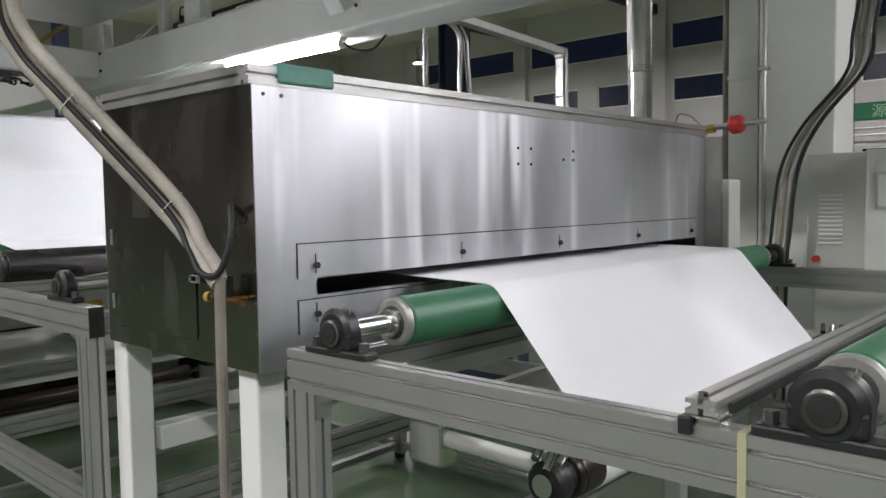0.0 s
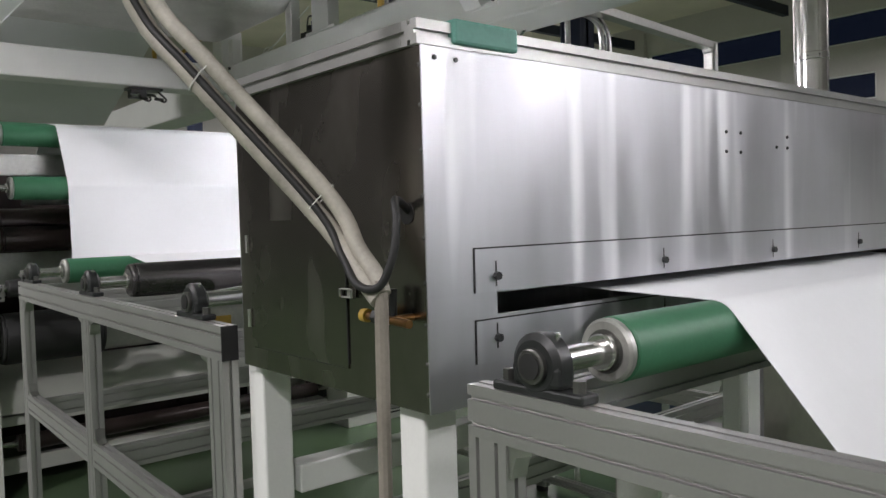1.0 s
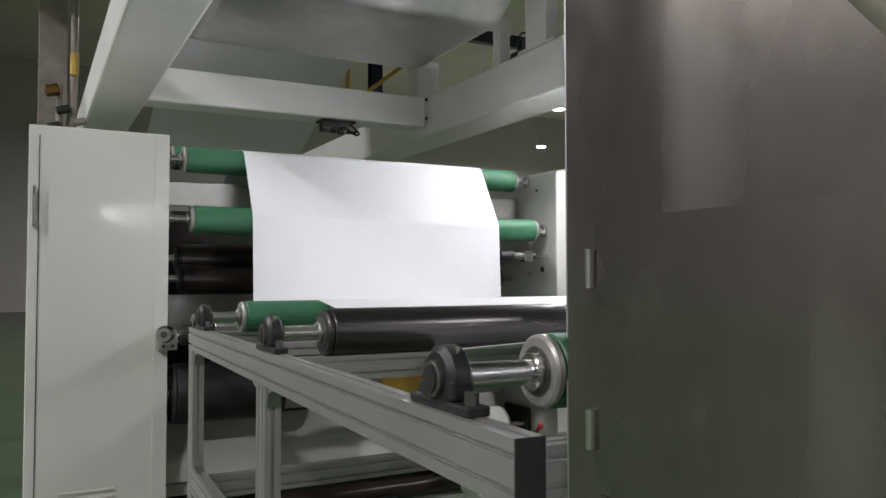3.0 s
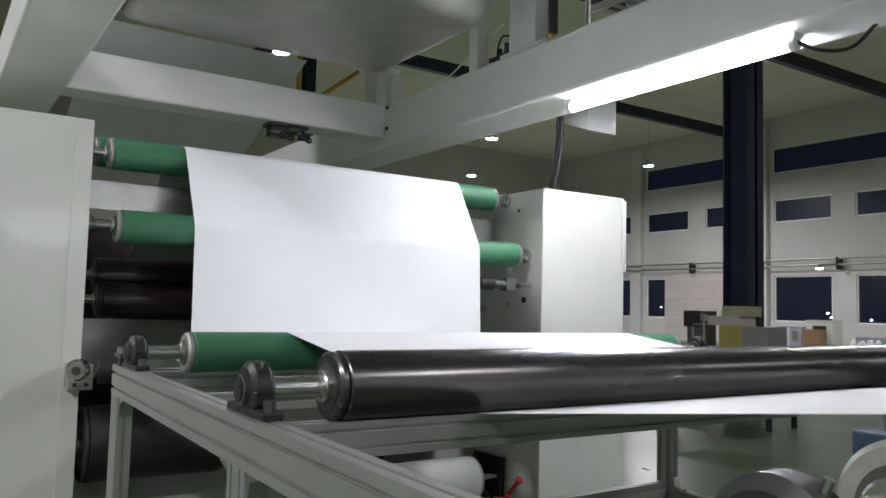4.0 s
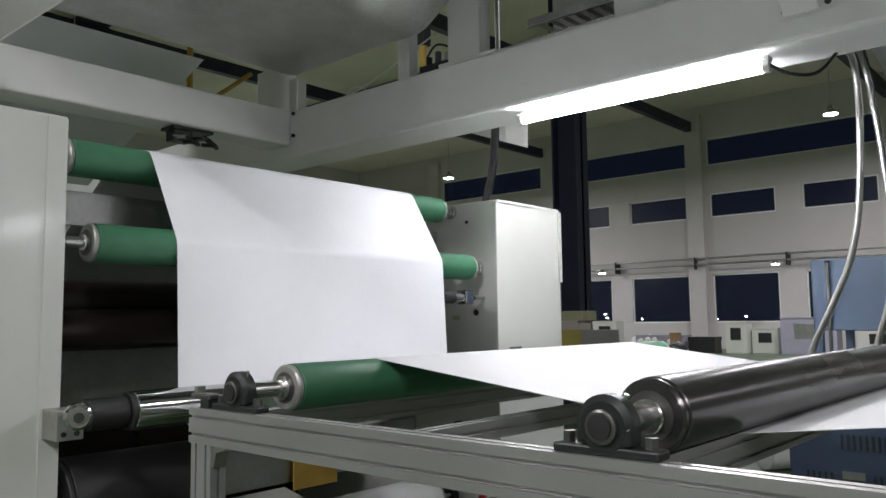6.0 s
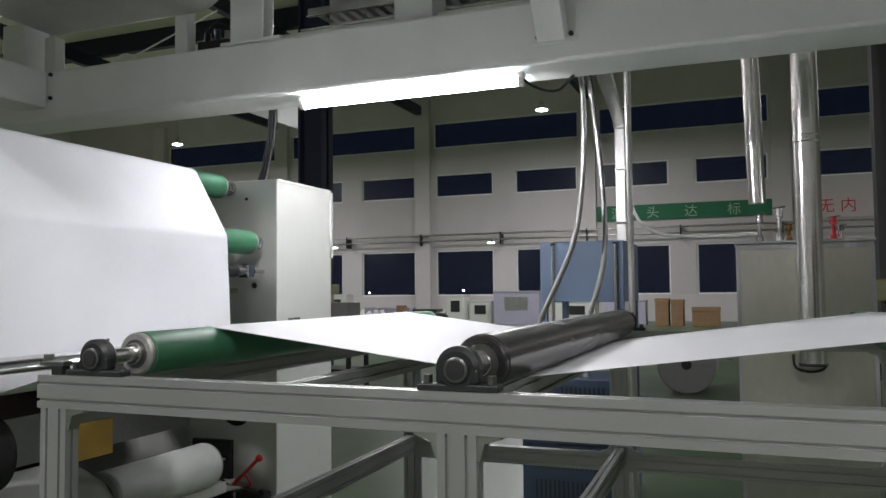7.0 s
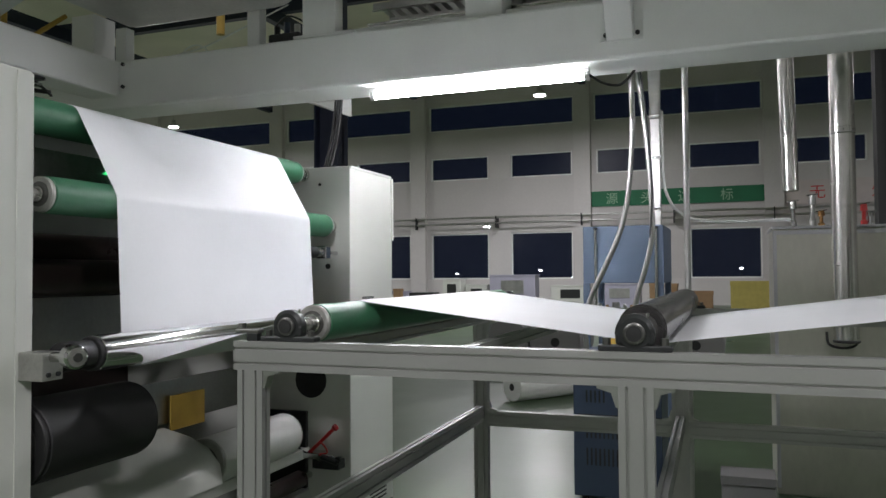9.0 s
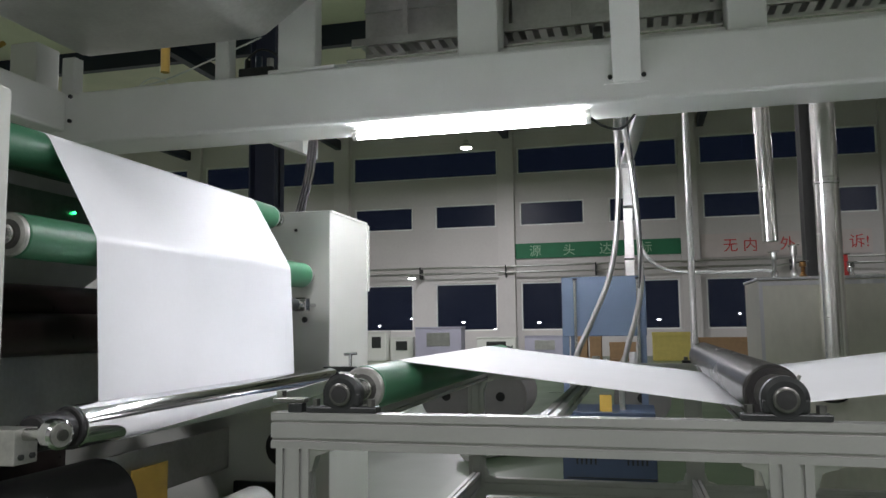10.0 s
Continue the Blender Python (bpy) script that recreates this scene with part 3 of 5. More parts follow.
# ---- the film web ----
W0, W1 = 1.544, 3.13
path = arc(-0.955, 1.08, 0.057, -60, 38, 10) + arc(AXX, AXA, 0.059, 38, 94, 8) + [(-1.9, 1.505)]
path += [(-2.4, 1.507)] + arc(G2X, AX, 0.064, 86, 108, 6) + arc(KX, AX, 0.070, -72, -108, 8) + arc(GX, AX, 0.064, 72, 102, 8)
path += arc(-5.665, 1.312, 0.071, -80, -178, 12) + arc(-5.84, 1.92, 0.075, 0, 30, 8) + arc(-6.04, 2.27, 0.075, 30, 80, 10) + arc(-6.24, 2.305, 0.0725, 80, 140, 8) + [(-7.1, 1.85)]
solo("film_web", strip(path, W0, W1), FILM, "bright white film web running over the rollers", "film web", smooth=60)
solo("film_web", strip([(-9.6, 2.80), (-8.63, 3.18), (-7.83, 3.494)], 1.41, 2.93), FILM, "bright white film web rising behind the gantry beam", "film web")

# ---- the stainless box ----
BX0, BX1, BY0, BY1, BZ0, BZ1 = -2.235, -1.493, 1.03, 3.43, 1.31, 1.965
oven = thing("steel_box", (BX1, BY0, BZ0), "brushed stainless steel drying box with a slot for the web", "oven")
part("front_panel", Box(BX1 - 0.003, BX1, BY0, BY1, 1.516, BZ1), STEEL, oven)
part("front_panel", Box(BX1 - 0.003, BX1, BY0, BY1, BZ0, 1.475), STEEL, oven)
for y0, y1 in ((BY0, 1.20), (3.335, BY1)):
    part("front_panel", Box(BX1 - 0.003, BX1, y0, y1, 1.475, 1.516), STEEL, oven)
part("back_panel", Box(BX0, BX0 + 0.003, BY0, BY1, 1.53, BZ1), STEEL, oven)
part("back_panel", Box(BX0, BX0 + 0.003, BY0, BY1, BZ0, 1.48), STEEL, oven)
part("end_panel", Box(BX0 + 0.003, BX1 - 0.003, BY0, BY0 + 0.003, BZ0, BZ1), STEEL_END, oven, "stained steel end panel, darkened for dim reflections")
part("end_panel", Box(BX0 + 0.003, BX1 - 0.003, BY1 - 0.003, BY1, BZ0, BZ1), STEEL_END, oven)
part("top_panel", Box(BX0, BX1, BY0, BY1, BZ1, BZ1 + 0.003), STEEL, oven)
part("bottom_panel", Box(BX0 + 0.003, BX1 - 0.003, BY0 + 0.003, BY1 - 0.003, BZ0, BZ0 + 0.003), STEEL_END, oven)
for z0, z1 in ((1.518, 1.60), (1.385, 1.465)):
    part("slot_flap", Box(BX1 + 0.0005, BX1 + 0.0025, 1.144, 3.339, z0, z1), STEEL, oven)
    zc = z0 + 0.03 if z0 > 1.5 else z0 + 0.045
    for y in (1.196, 1.738, 2.25, 2.80, 3.28):
        part("screw", Cyl((BX1 + 0.002, y, zc), (BX1 + 0.012, y, zc), 0.008, 8), IRON, oven)
        part("slot_mark", Box(BX1 + 0.0026, BX1 + 0.003, y - 0.002, y + 0.002, zc - 0.02, zc + 0.028), RUBBER, oven)
    # Black strips draw the shadow gap round the flap edges.
    part("flap_seam", Box(BX1 + 0.0002, BX1 + 0.0012, 1.140, 3.343, z1, z1 + 0.003), RUBBER, oven)
    part("flap_seam", Box(BX1 + 0.0002, BX1 + 0.0012, 1.140, 1.144, z0, z1), RUBBER, oven)
for a, b in (((BX1 - 0.02, BY0 - 0.01, 1.9875), (BX1 - 0.02, BY1 + 0.01, 1.9875)), ((BX0 + 0.02, BY0 - 0.01, 1.9875), (BX0 + 0.02, BY1 + 0.01, 1.9875))):
    part("top_rail", slotted(a, b, 0.045, 0.045, (1, 0, 0)), ALU, oven)
for y in (BY0 + 0.012, BY1 - 0.012):
    part("top_rail", slotted((BX0 + 0.043, y, 1.9875), (BX1 - 0.043, y, 1.9875), 0.045, 0.045, (0, 1, 0)), ALU, oven)
for y, z in ((1.06, 1.945), (1.11, 1.945), (2.02, 1.86), (2.09, 1.86), (2.02, 1.81), (2.09, 1.81), (2.28, 1.83), (2.34, 1.83), (2.34, 1.86)):
    part("rivet", Cyl((BX1, y, z), (BX1 + 0.003, y, z), 0.0045, 10), IRON, oven)
for z in (1.345, 1.40, 1.47, 1.545, 1.625, 1.70, 1.78, 1.86, 1.93):
    part("rivet", turned(bmesh.new(), (BX1 - 0.006, BY0 - 0.0025, z), (BX1 - 0.006, BY0 + 0.002, z), [(0, 0.002), (0.5, 0.0045), (1, 0.005)], 10), WORN, oven)
part("pad", Box(BX1 - 0.035, BX1 + 0.012, 1.10, 1.262, 1.972, 2.018, bevel=0.006), TEAL, oven, "faded teal rubber pad")
door = part("door", Box(-2.18, -1.753, BY0 - 0.003, BY0 - 0.0005, 1.36, 1.665), DOOR, oven, "steel inspection door, darkened for dim reflections")
part("seam", Box(-1.754, -1.7515, BY0 - 0.0036, BY0 - 0.001, 1.37, 1.655), RUBBER, door)
part("seam", Box(-1.81, -1.775, BY0 - 0.0036, BY0 - 0.001, 1.6635, 1.6655), RUBBER, door)
part("seam", Box(-2.17, -1.758, BY0 - 0.0034, BY0 - 0.001, 1.3595, 1.361), RUBBER, door)
for z in (1.43, 1.61):
    part("hinge", Cyl((-2.183, BY0 - 0.006, z - 0.022), (-2.183, BY0 - 0.006, z + 0.022), 0.006, 10), SHAFT, door)
for z in (1.507, 1.523):
    part("latch_bar", Box(-1.765, -1.717, BY0 - 0.012, BY0 - 0.004, z - 0.0016, z + 0.0016, bevel=0.001), RIM, door)
for x in (-1.763, -1.720):
    part("latch_end", Box(x - 0.004, x + 0.004, BY0 - 0.013, BY0 - 0.003, 1.505, 1.525, bevel=0.002), SHAFT, door)
part("latch_plate", Box(-1.748, -1.722, BY0 - 0.004, BY0 - 0.0005, 1.509, 1.521), RIM, door)
part("gland_hole", Cyl((-1.545, BY0 - 0.002, 1.67), (-1.545, BY0 + 0.001, 1.67), 0.02, 16), RUBBER, oven)
for x in (-2.28, -1.63):
    for y in (1.06, 3.31):
        part("leg", Box(x - 0.04 + 0.04, x + 0.04 + 0.04, y, y + 0.08, 0.0, BZ0, bevel=0.006), WHITE, oven, "white painted square leg")
part("brace", Box(-2.275, -2.205, 1.16, 3.31, 0.955, 1.03, bevel=0.005), WHITE, oven, "white painted square brace")
valve = thing("brass_valve", (-1.588, 0.99, 1.48), "brass valve with a yellow knob on the box end", "valve")
part("body", Cyl((-1.623, 0.992, 1.482), (-1.498, 0.992, 1.476), 0.008, 14), BRASS, valve)
part("coupling", Cyl((-1.603, 0.992, 1.482), (-1.563, 0.992, 1.481), 0.013, 6), IRON, valve)
for x in (-1.590, -1.558):
    part("riser", Cyl((x, 1.0, 1.482), (x + 0.002, 1.0, 1.535), 0.0085, 10), IRON, valve)
part("knob", Cyl((-1.640, 0.992, 1.482), (-1.624, 0.992, 1.482), 0.0125, 18), YELLOW, valve)
part("stem", Cyl((-1.538, 0.992, 1.482), (-1.538, 1.03, 1.482), 0.007, 10), BRASS, valve)
H = [(-1.86, 0.90, 2.90), (-1.885, 0.70, 2.5), (-1.91, 0.685, 2.19), (-1.90, 0.715, 2.07), (-1.811, 0.778, 1.947), (-1.66, 0.930, 1.70)]
solo("hose", pipe([(x + 0.008, y + 0.003, z + 0.008) for x, y, z in H] + [(-1.595, 0.955, 1.61), (-1.548, 0.958, 1.565), (-1.525, 0.957, 1.53)], 0.0155), HOSE, "beige plastic hose slung to the box end", "hose", "hoses", smooth=60)
solo("hose", pipe([(x - 0.0245, y - 0.009, z - 0.022) for x, y, z in H] + [(-1.612, 0.950, 1.592), (-1.565, 0.953, 1.548), (-1.532, 0.955, 1.52)], 0.0185), HOSE, "thick beige plastic hose slung to the box end", "hose", "hoses", smooth=60)
solo("cable", pipe([(x - 0.013, y - 0.018, z - 0.010) for x, y, z in H] + [(-1.612, 0.932, 1.595), (-1.565, 0.930, 1.548), (-1.515, 0.942, 1.545), (-1.492, 0.957, 1.60), (-1.497, 0.97, 1.66), (-1.525, 0.99, 1.695), (-1.545, 1.04, 1.67)], 0.0075), RUBBER, "black cable tied along the hoses", "cable", "hoses", smooth=60)
for p in ((-1.811, 0.778, 1.947), (-1.665, 0.93, 1.71)):
    d = Vector((-0.15, -0.17, 0.26)).normalized() * 0.0025
    a, side = d.normalized(), Vector((0.022, 0.010, 0.021)).normalized()
    up = a.cross(side).normalized()
    ring = [Vector(p) + Vector((-0.012, -0.004, -0.011)) + side * 0.041 * math.cos(k * math.pi / 12) + up * 0.0215 * math.sin(k * math.pi / 12) for k in range(25)]
    solo("cable_tie", pipe(ring, 0.0013, 6, 2), PAPER, "pale cable tie round the hoses", "cable tie", "cable ties")
solo("drain_pipe", pipe([(-1.528, 0.956, 1.555), (-1.535, 0.957, 1.2), (-1.545, 0.96, 0.0)], 0.0125), STAINED, "thin beige drain pipe down to the floor", "pipe")

# ---- the laminating machine ----
machine = thing("left_housing", (-5.74, 0.47, 0), "cream painted sheet-metal machine side housing", "machine housing", "machine housings")
part("body", Box(-7.6, -5.74, 0.45, 1.10, 0.0, 2.35, bevel=0.006), CREAM, machine)
part("corner_strip", Box(-5.739, -5.734, 1.03, 1.098, 0.02, 2.34), CREAM, machine)
part("bracket", Box(-5.735, -5.62, 1.04, 1.13, 1.24, 1.34, bevel=0.004), RIM, machine)
part("clamp_arm", Cyl((-5.65, 1.09, 1.32), (-5.50, 1.055, 1.33), 0.018, 16), SHAFT, machine, smooth=40)
part("clamp_ring", Cyl((-5.52, 1.06, 1.33), (-5.47, 1.043, 1.33), 0.042, 24, lip=0.008), CHROME, machine, smooth=40)
part("clamp_core", Cyl((-5.4705, 1.0432, 1.33), (-5.4665, 1.042, 1.33), 0.032, 18), RIM, machine)
part("clamp_hub", Cyl((-5.468, 1.0425, 1.33), (-5.460, 1.040, 1.33), 0.016, 14), WORN, machine)
for y in (1.062, 1.105):
    part("bolt", Cyl((-5.621, y, 1.262), (-5.612, y, 1.262), 0.009, 6), IRON, machine)
part("door_seam", Box(-5.7395, -5.737, 0.495, 0.499, 0.05, 2.30), RUBBER, machine)
part("door_handle", Box(-5.738, -5.71, 0.47, 0.485, 1.85, 2.05, bevel=0.004), SHAFT, machine)
for k in range(7):
    part("louvre", Box(-5.739, -5.732, 0.60, 0.85, 0.34 + 0.035 * k, 0.352 + 0.035 * k, bevel=0.002), CREAM, machine)
screw = thing("clamp_screw", (-5.56, 3.5, 1.36), "small bright clamp screw on a dark bracket", "clamp screw")
part("bracket", Box(-5.72, -5.53, 3.48, 3.533, 1.355, 1.385, bevel=0.004), IRON, screw)
part("stem", Cyl((-5.56, 3.505, 1.385), (-5.56, 3.505, 1.455), 0.010, 12), CHROME, screw, smooth=40)
part("handle", Cyl((-5.60, 3.505, 1.455), (-5.52, 3.505, 1.46), 0.008, 10, lip=0.003), CHROME, screw, smooth=40)
cyl = thing("air_cylinder", (-5.8, 3.4, 1.745), "small black and chrome air cylinder on the housing", "air cylinder")
part("barrel", Cyl((-5.8, 3.15, 1.745), (-5.8, 3.25, 1.745), 0.036, 20, lip=0.004), IRON, cyl, smooth=40)
part("body", Cyl((-5.8, 3.25, 1.745), (-5.8, 3.33, 1.745), 0.028, 20, lip=0.003), SHAFT, cyl, smooth=40)
part("head", Box(-5.835, -5.765, 3.33, 3.395, 1.705, 1.785, bevel=0.006), CHROME, cyl)
part("collar", Cyl((-5.8, 3.395, 1.745), (-5.8, 3.425, 1.745), 0.024, 6), IRON, cyl)
part("rod", Cyl((-5.8, 3.425, 1.745), (-5.8, 3.534, 1.745), 0.012, 12), CHROME, cyl, smooth=40)
tab = thing("clamp_plate", (-4.85, 1.02, 1.40), "small bright steel clamp plate bolted at the rail end", "clamp")
part("plate", Box(-4.842, -4.755, 1.052, 1.086, 1.424, 1.437, bevel=0.003), WORN, tab)
part("spacer", Box(-4.80, -4.762, 1.054, 1.084, 1.40, 1.424, bevel=0.002), IRON, tab)
part("bolt", Cyl((-4.825, 1.069, 1.437), (-4.825, 1.069, 1.455), 0.014, 6), SHAFT, tab)
house = thing("right_housing", (-5.70, 3.534, 0), "cream painted sheet-metal machine side housing", "machine housing", "machine housings")
part("body", Box(-7.6, -5.70, 3.534, 4.205, 0.0, 2.315, bevel=0.006), CREAM, house)
part("lid_edge", Box(-5.699, -5.69, 4.18, 4.215, 1.85, 2.30, bevel=0.003), CREAM, house)
part("lid_edge", Box(-5.699, -5.693, 3.54, 4.178, 2.30, 2.316), CREAM, house)
for x, z, r in ((-5.99, 0.91, 0.115), (-5.86, 1.66, 0.018), (-5.9, 1.9, 0.012), (-5.92, 2.2, 0.01)):
    part("hole", Cyl((x, 3.528, z), (x, 3.533, z), r, 20), RUBBER, house)
for x0, x1, z0, z1, y in ((-6.30, -6.01, 0.21, 0.71, 3.50), (-5.93, -5.74, 0.36, 0.42, 3.44)):
    part("bracket", Box(x0, x1, y, 3.533, z0, z1, bevel=0.005), IRON, house)
for k in range(6):
    part("vent_slot", Box(-5.6995, -5.697, 3.81, 4.08, 0.05 + 0.028 * k, 0.062 + 0.028 * k), RUBBER, house)
lever = thing("red_lever", (-5.9, 3.45, 0.42), "red plastic air lever on the housing", "lever")
part("arm", Cyl((-5.96, 3.46, 0.455), (-5.77, 3.44, 0.625), 0.012, 12), RED, lever, smooth=40)
part("knob", turned(bmesh.new(), (-5.775, 3.441, 0.62), (-5.75, 3.438, 0.642), [(0, 0.012), (0.3, 0.022), (0.8, 0.022), (1, 0.010)], 14), RED, lever, smooth=40)
part("loop", pipe([(-5.93, 3.45, 0.49), (-5.86, 3.43, 0.53), (-5.82, 3.44, 0.47), (-5.90, 3.45, 0.45)], 0.006), RED, lever, smooth=60)
part("base", Box(-5.99, -5.88, 3.43, 3.534, 0.42, 0.46, bevel=0.004), SHAFT, lever)
part("clamp", Cyl((-5.86, 3.44, 0.44), (-5.74, 3.43, 0.415), 0.020, 12, lip=0.004), IRON, lever, smooth=40)
part("rod", Cyl((-6.12, 3.45, 0.52), (-5.98, 3.45, 0.45), 0.010, 10), CHROME, lever, smooth=40)
for x in (-5.87, -5.80, -5.74):
    part("nut", Cyl((x, 3.425, 0.43), (x, 3.455, 0.43), 0.022, 6), CHROME if x < -5.85 else IRON, lever)
solo("sloping_tray", strip([(-5.93, 0.50), (-5.95, 0.60), (-6.02, 0.68), (-6.15, 0.735), (-6.32, 0.77)], 1.11, 2.50, 0.004), CREAM, "pale sloping sheet-metal tray low between the housings", "tray", smooth=60)
solo("sticker", Box(-6.04, -5.985, 3.531, 3.5335, 1.615, 1.645), TAPE, "small yellow sticker on the housing side", "sticker")
roller("top_roller", -6.04, 2.27, 1.23, 3.40, 0.073, GREEN, "green rubber-covered upper roller between the housings", 1.10, 3.534)
roller("middle_roller", -5.84, 1.92, 1.24, 3.43, 0.073, GREEN, "green rubber-covered middle roller between the housings", 1.10, 3.534)
roller("rear_roller", -6.24, 2.305, 1.20, 3.08, 0.07, GREEN, "green rubber-covered roller behind the upper roller", 1.10, 3.534)
chrome = roller("chrome_roller", -5.665, 1.312, 1.315, 3.44, 0.069, CHROME, "polished chrome roller between the housings", 1.10, 3.534, way=-1, skin_name="barrel")
part("journal", Cyl((-5.665, 1.15, 1.312), (-5.665, 1.294, 1.312), 0.055, 28, lip=0.006), RUBBER, chrome, "black journal sleeve", smooth=30)
roller("brown_roller", -6.25, 1.60, 1.25, 3.40, 0.085, BROWN, "dark brown roller deep between the housings", 1.10, 3.534, skin_name="barrel")
roller("brown_roller", -6.35, 1.72, 1.25, 3.40, 0.085, BROWN, "dark brown roller deep between the housings", 1.10, 3.534, skin_name="barrel")
roller("paper_roll", -6.05, 0.60, 2.52, 3.30, 0.13, PAPER, "white paper roll low between the housings", 1.10, 3.534, skin_name="winding")
roller("black_roll", -5.85, 0.99, 1.15, 1.70, 0.16, RUBBER, "black rubber roll end beside the housing", 1.10, 1.73, skin_name="barrel")
for x, z in ((-6.04, 2.27), (-5.84, 1.92), (-6.24, 2.305)):
    for y0, y1 in ((1.10, 1.125), (3.505, 3.534)):
        h = thing("flange_bearing", (x, y0, z), "small bright flange bearing on the housing side", "bearing", "flange bearings")
        part("flange", Cyl((x, y0, z), (x, y1, z), 0.044, 24, lip=0.004), SHAFT, h, smooth=40)
        part("ring", Cyl((x, y0 - 0.012, z), (x, y1 + 0.012, z), 0.032, 20, lip=0.004), SHAFT, h, smooth=40)
for z0, z1, x in ((2.02, 2.16, -6.16), (1.20, 1.50, -6.6), (0.78, 1.02, -6.35)):
    solo("tie_plate", Box(x - 0.02, x, 1.10, 3.534, z0, z1, bevel=0.003), SHEET, "grey steel tie plate between the machine housings", "plate", "tie plates")
for x, z0, z1 in ((-6.0, 0.41, 0.475), (-6.0, 0.10, 0.20)):
    solo("tie_bar", Box(x - 0.06, x, 1.10, 3.534, z0, z1, bevel=0.004), CREAM, "pale painted tie bar low between the housings", "bar", "tie bars")
roller("brown_roller", -6.0, 0.295, 1.25, 3.40, 0.055, BROWN, "dark brown roller low between the housings", 1.10, 3.534, skin_name="barrel")
solo("green_led", Cyl((-6.159, 1.90, 2.095), (-6.15, 1.90, 2.095), 0.006, 10), LED, "tiny lit green lamp on the tie plate", "indicator lamp")
solo("yellow_card", Box(-6.33, -6.32, 2.56, 2.86, 0.74, 0.935, bevel=0.003), YELLOW, "yellow card fixed on the steel tie plate", "card")
solo("back_sheet", Box(-7.55, -7.5, 1.10, 3.534, 0.0, 2.1), BROWN, "dark sheet closing the back of the machine", "panel")

# ---- behind the line ----
tank = thing("stainless_cabinet", (-3.08, 5.16, 0), "upright brushed stainless steel cabinet behind the line", "cabinet")
part("body", Box(-3.09, -2.25, 5.14, 5.9, 0.0, 1.91, bevel=0.008), TANK, tank)
part("lid", Box(-3.10, -2.24, 5.13, 5.91, 1.91, 1.93, bevel=0.004), STEEL, tank)
for x0, x1 in ((-3.09, -3.065), (-2.275, -2.25)):
    part("edge_trim", Box(x0, x1, 5.134, 5.14, 0.05, 1.90, bevel=0.002), STEEL, tank)
part("edge_trim", Box(-3.065, -2.275, 5.134, 5.14, 1.87, 1.90, bevel=0.002), STEEL, tank)
duct = thing("exhaust_duct", (-2.64, 4.998, 1.2), "shiny vertical spiral exhaust duct behind the line", "duct")
part("pipe", Cyl((-2.64, 4.998, 1.13), (-2.64, 4.998, 12.5), 0.08, 32), DUCT, duct, smooth=40)
for z in (2.55, 3.6):
    part("joint_ring", Cyl((-2.64, 4.998, z), (-2.64, 4.998, z + 0.05), 0.085, 32, lip=0.006), DUCT, duct, smooth=40)
    for k in range(8):
        part("rivet", Cyl((-2.64 + 0.086 * math.cos(k * 0.785), 4.998 + 0.086 * math.sin(k * 0.785), z + 0.025), (-2.64 + 0.082 * math.cos(k * 0.785), 4.998 + 0.082 * math.sin(k * 0.785), z + 0.025), 0.005, 6), IRON, duct)
part("end_rim", Cyl((-2.64, 4.998, 1.11), (-2.64, 4.998, 1.13), 0.088, 32, lip=0.006), RUBBER, duct, "black rubber end rim", smooth=40)
part("hook", pipe([(-2.75, 5.135, 1.17), (-2.74, 5.09, 1.09), (-2.655, 5.08, 1.065), (-2.57, 5.09, 1.09), (-2.56, 5.135, 1.17)], 0.009), RUBBER, duct)
duct2 = thing("exhaust_pipe", (-2.94, 5.51, 2.2), "narrow shiny exhaust pipe ending above the cabinet", "duct")
part("pipe", Cyl((-2.94, 5.51, 2.22), (-3.14, 5.51, 12.5), 0.06, 24), DUCT, duct2, smooth=40)
part("joint_ring", Cyl((-2.945, 5.51, 2.55), (-2.946, 5.51, 2.59), 0.064, 24), DUCT, duct2, smooth=40)
bcab = thing("blue_machine", (-4.2, 5.32, 0), "tall blue-grey painted panel machine on four legs", "machine")
part("panel", Box(-4.504, -3.87, 5.32, 6.12, 1.52, 1.978, bevel=0.006), BLUECAB, bcab)
part("table", Box(-4.54, -3.84, 5.28, 6.15, 1.21, 1.25, bevel=0.004), BLUECAB, bcab)
for x in (-4.48, -3.90):
    for y in (5.345, 6.09):
        part("leg", Box(x - 0.025, x + 0.025, y - 0.025, y + 0.025, 0, 1.21), BLUECAB, bcab)
        part("strut", Box(x - 0.025, x + 0.025, y - 0.025, y + 0.025, 1.25, 1.52), BLUECAB, bcab)
for x in (-4.40, -3.93):
    part("guide_tube", Cyl((x, 5.30, 1.25), (x, 5.30, 1.95), 0.012, 12), SHAFT, bcab, smooth=40)
    part("tube_cap", Cyl((x, 5.30, 1.95), (x, 5.30, 1.965), 0.016, 12), IRON, bcab, smooth=40)
random.seed(4)
for k in range(7):
    x = -4.40 + 0.07 * k
    h = 0.09 + 0.06 * random.random()
    solo("bottle" if k % 2 else "tin", turned(bmesh.new(), (x, 5.42, 1.25), (x, 5.42, 1.25 + h), [(0, 0.026), (0.7, 0.027), (0.85, 0.013), (1, 0.012)] if k % 2 else [(0, 0.03), (1, 0.03)], 14), (PAPER, CARTON, SHEET)[k % 3], "small pale bottle on the machine table" if k % 2 else "small tin on the machine table", "bottle" if k % 2 else "tin", "table clutter", smooth=40)
vent = thing("blue_vented_unit", (-4.45, 4.55, 0), "dark blue steel unit with rows of vent slots", "equipment unit")
part("body", Box(-4.45, -3.84, 4.55, 5.1, 0.03, 1.03, bevel=0.006), BLUEUNIT, vent)
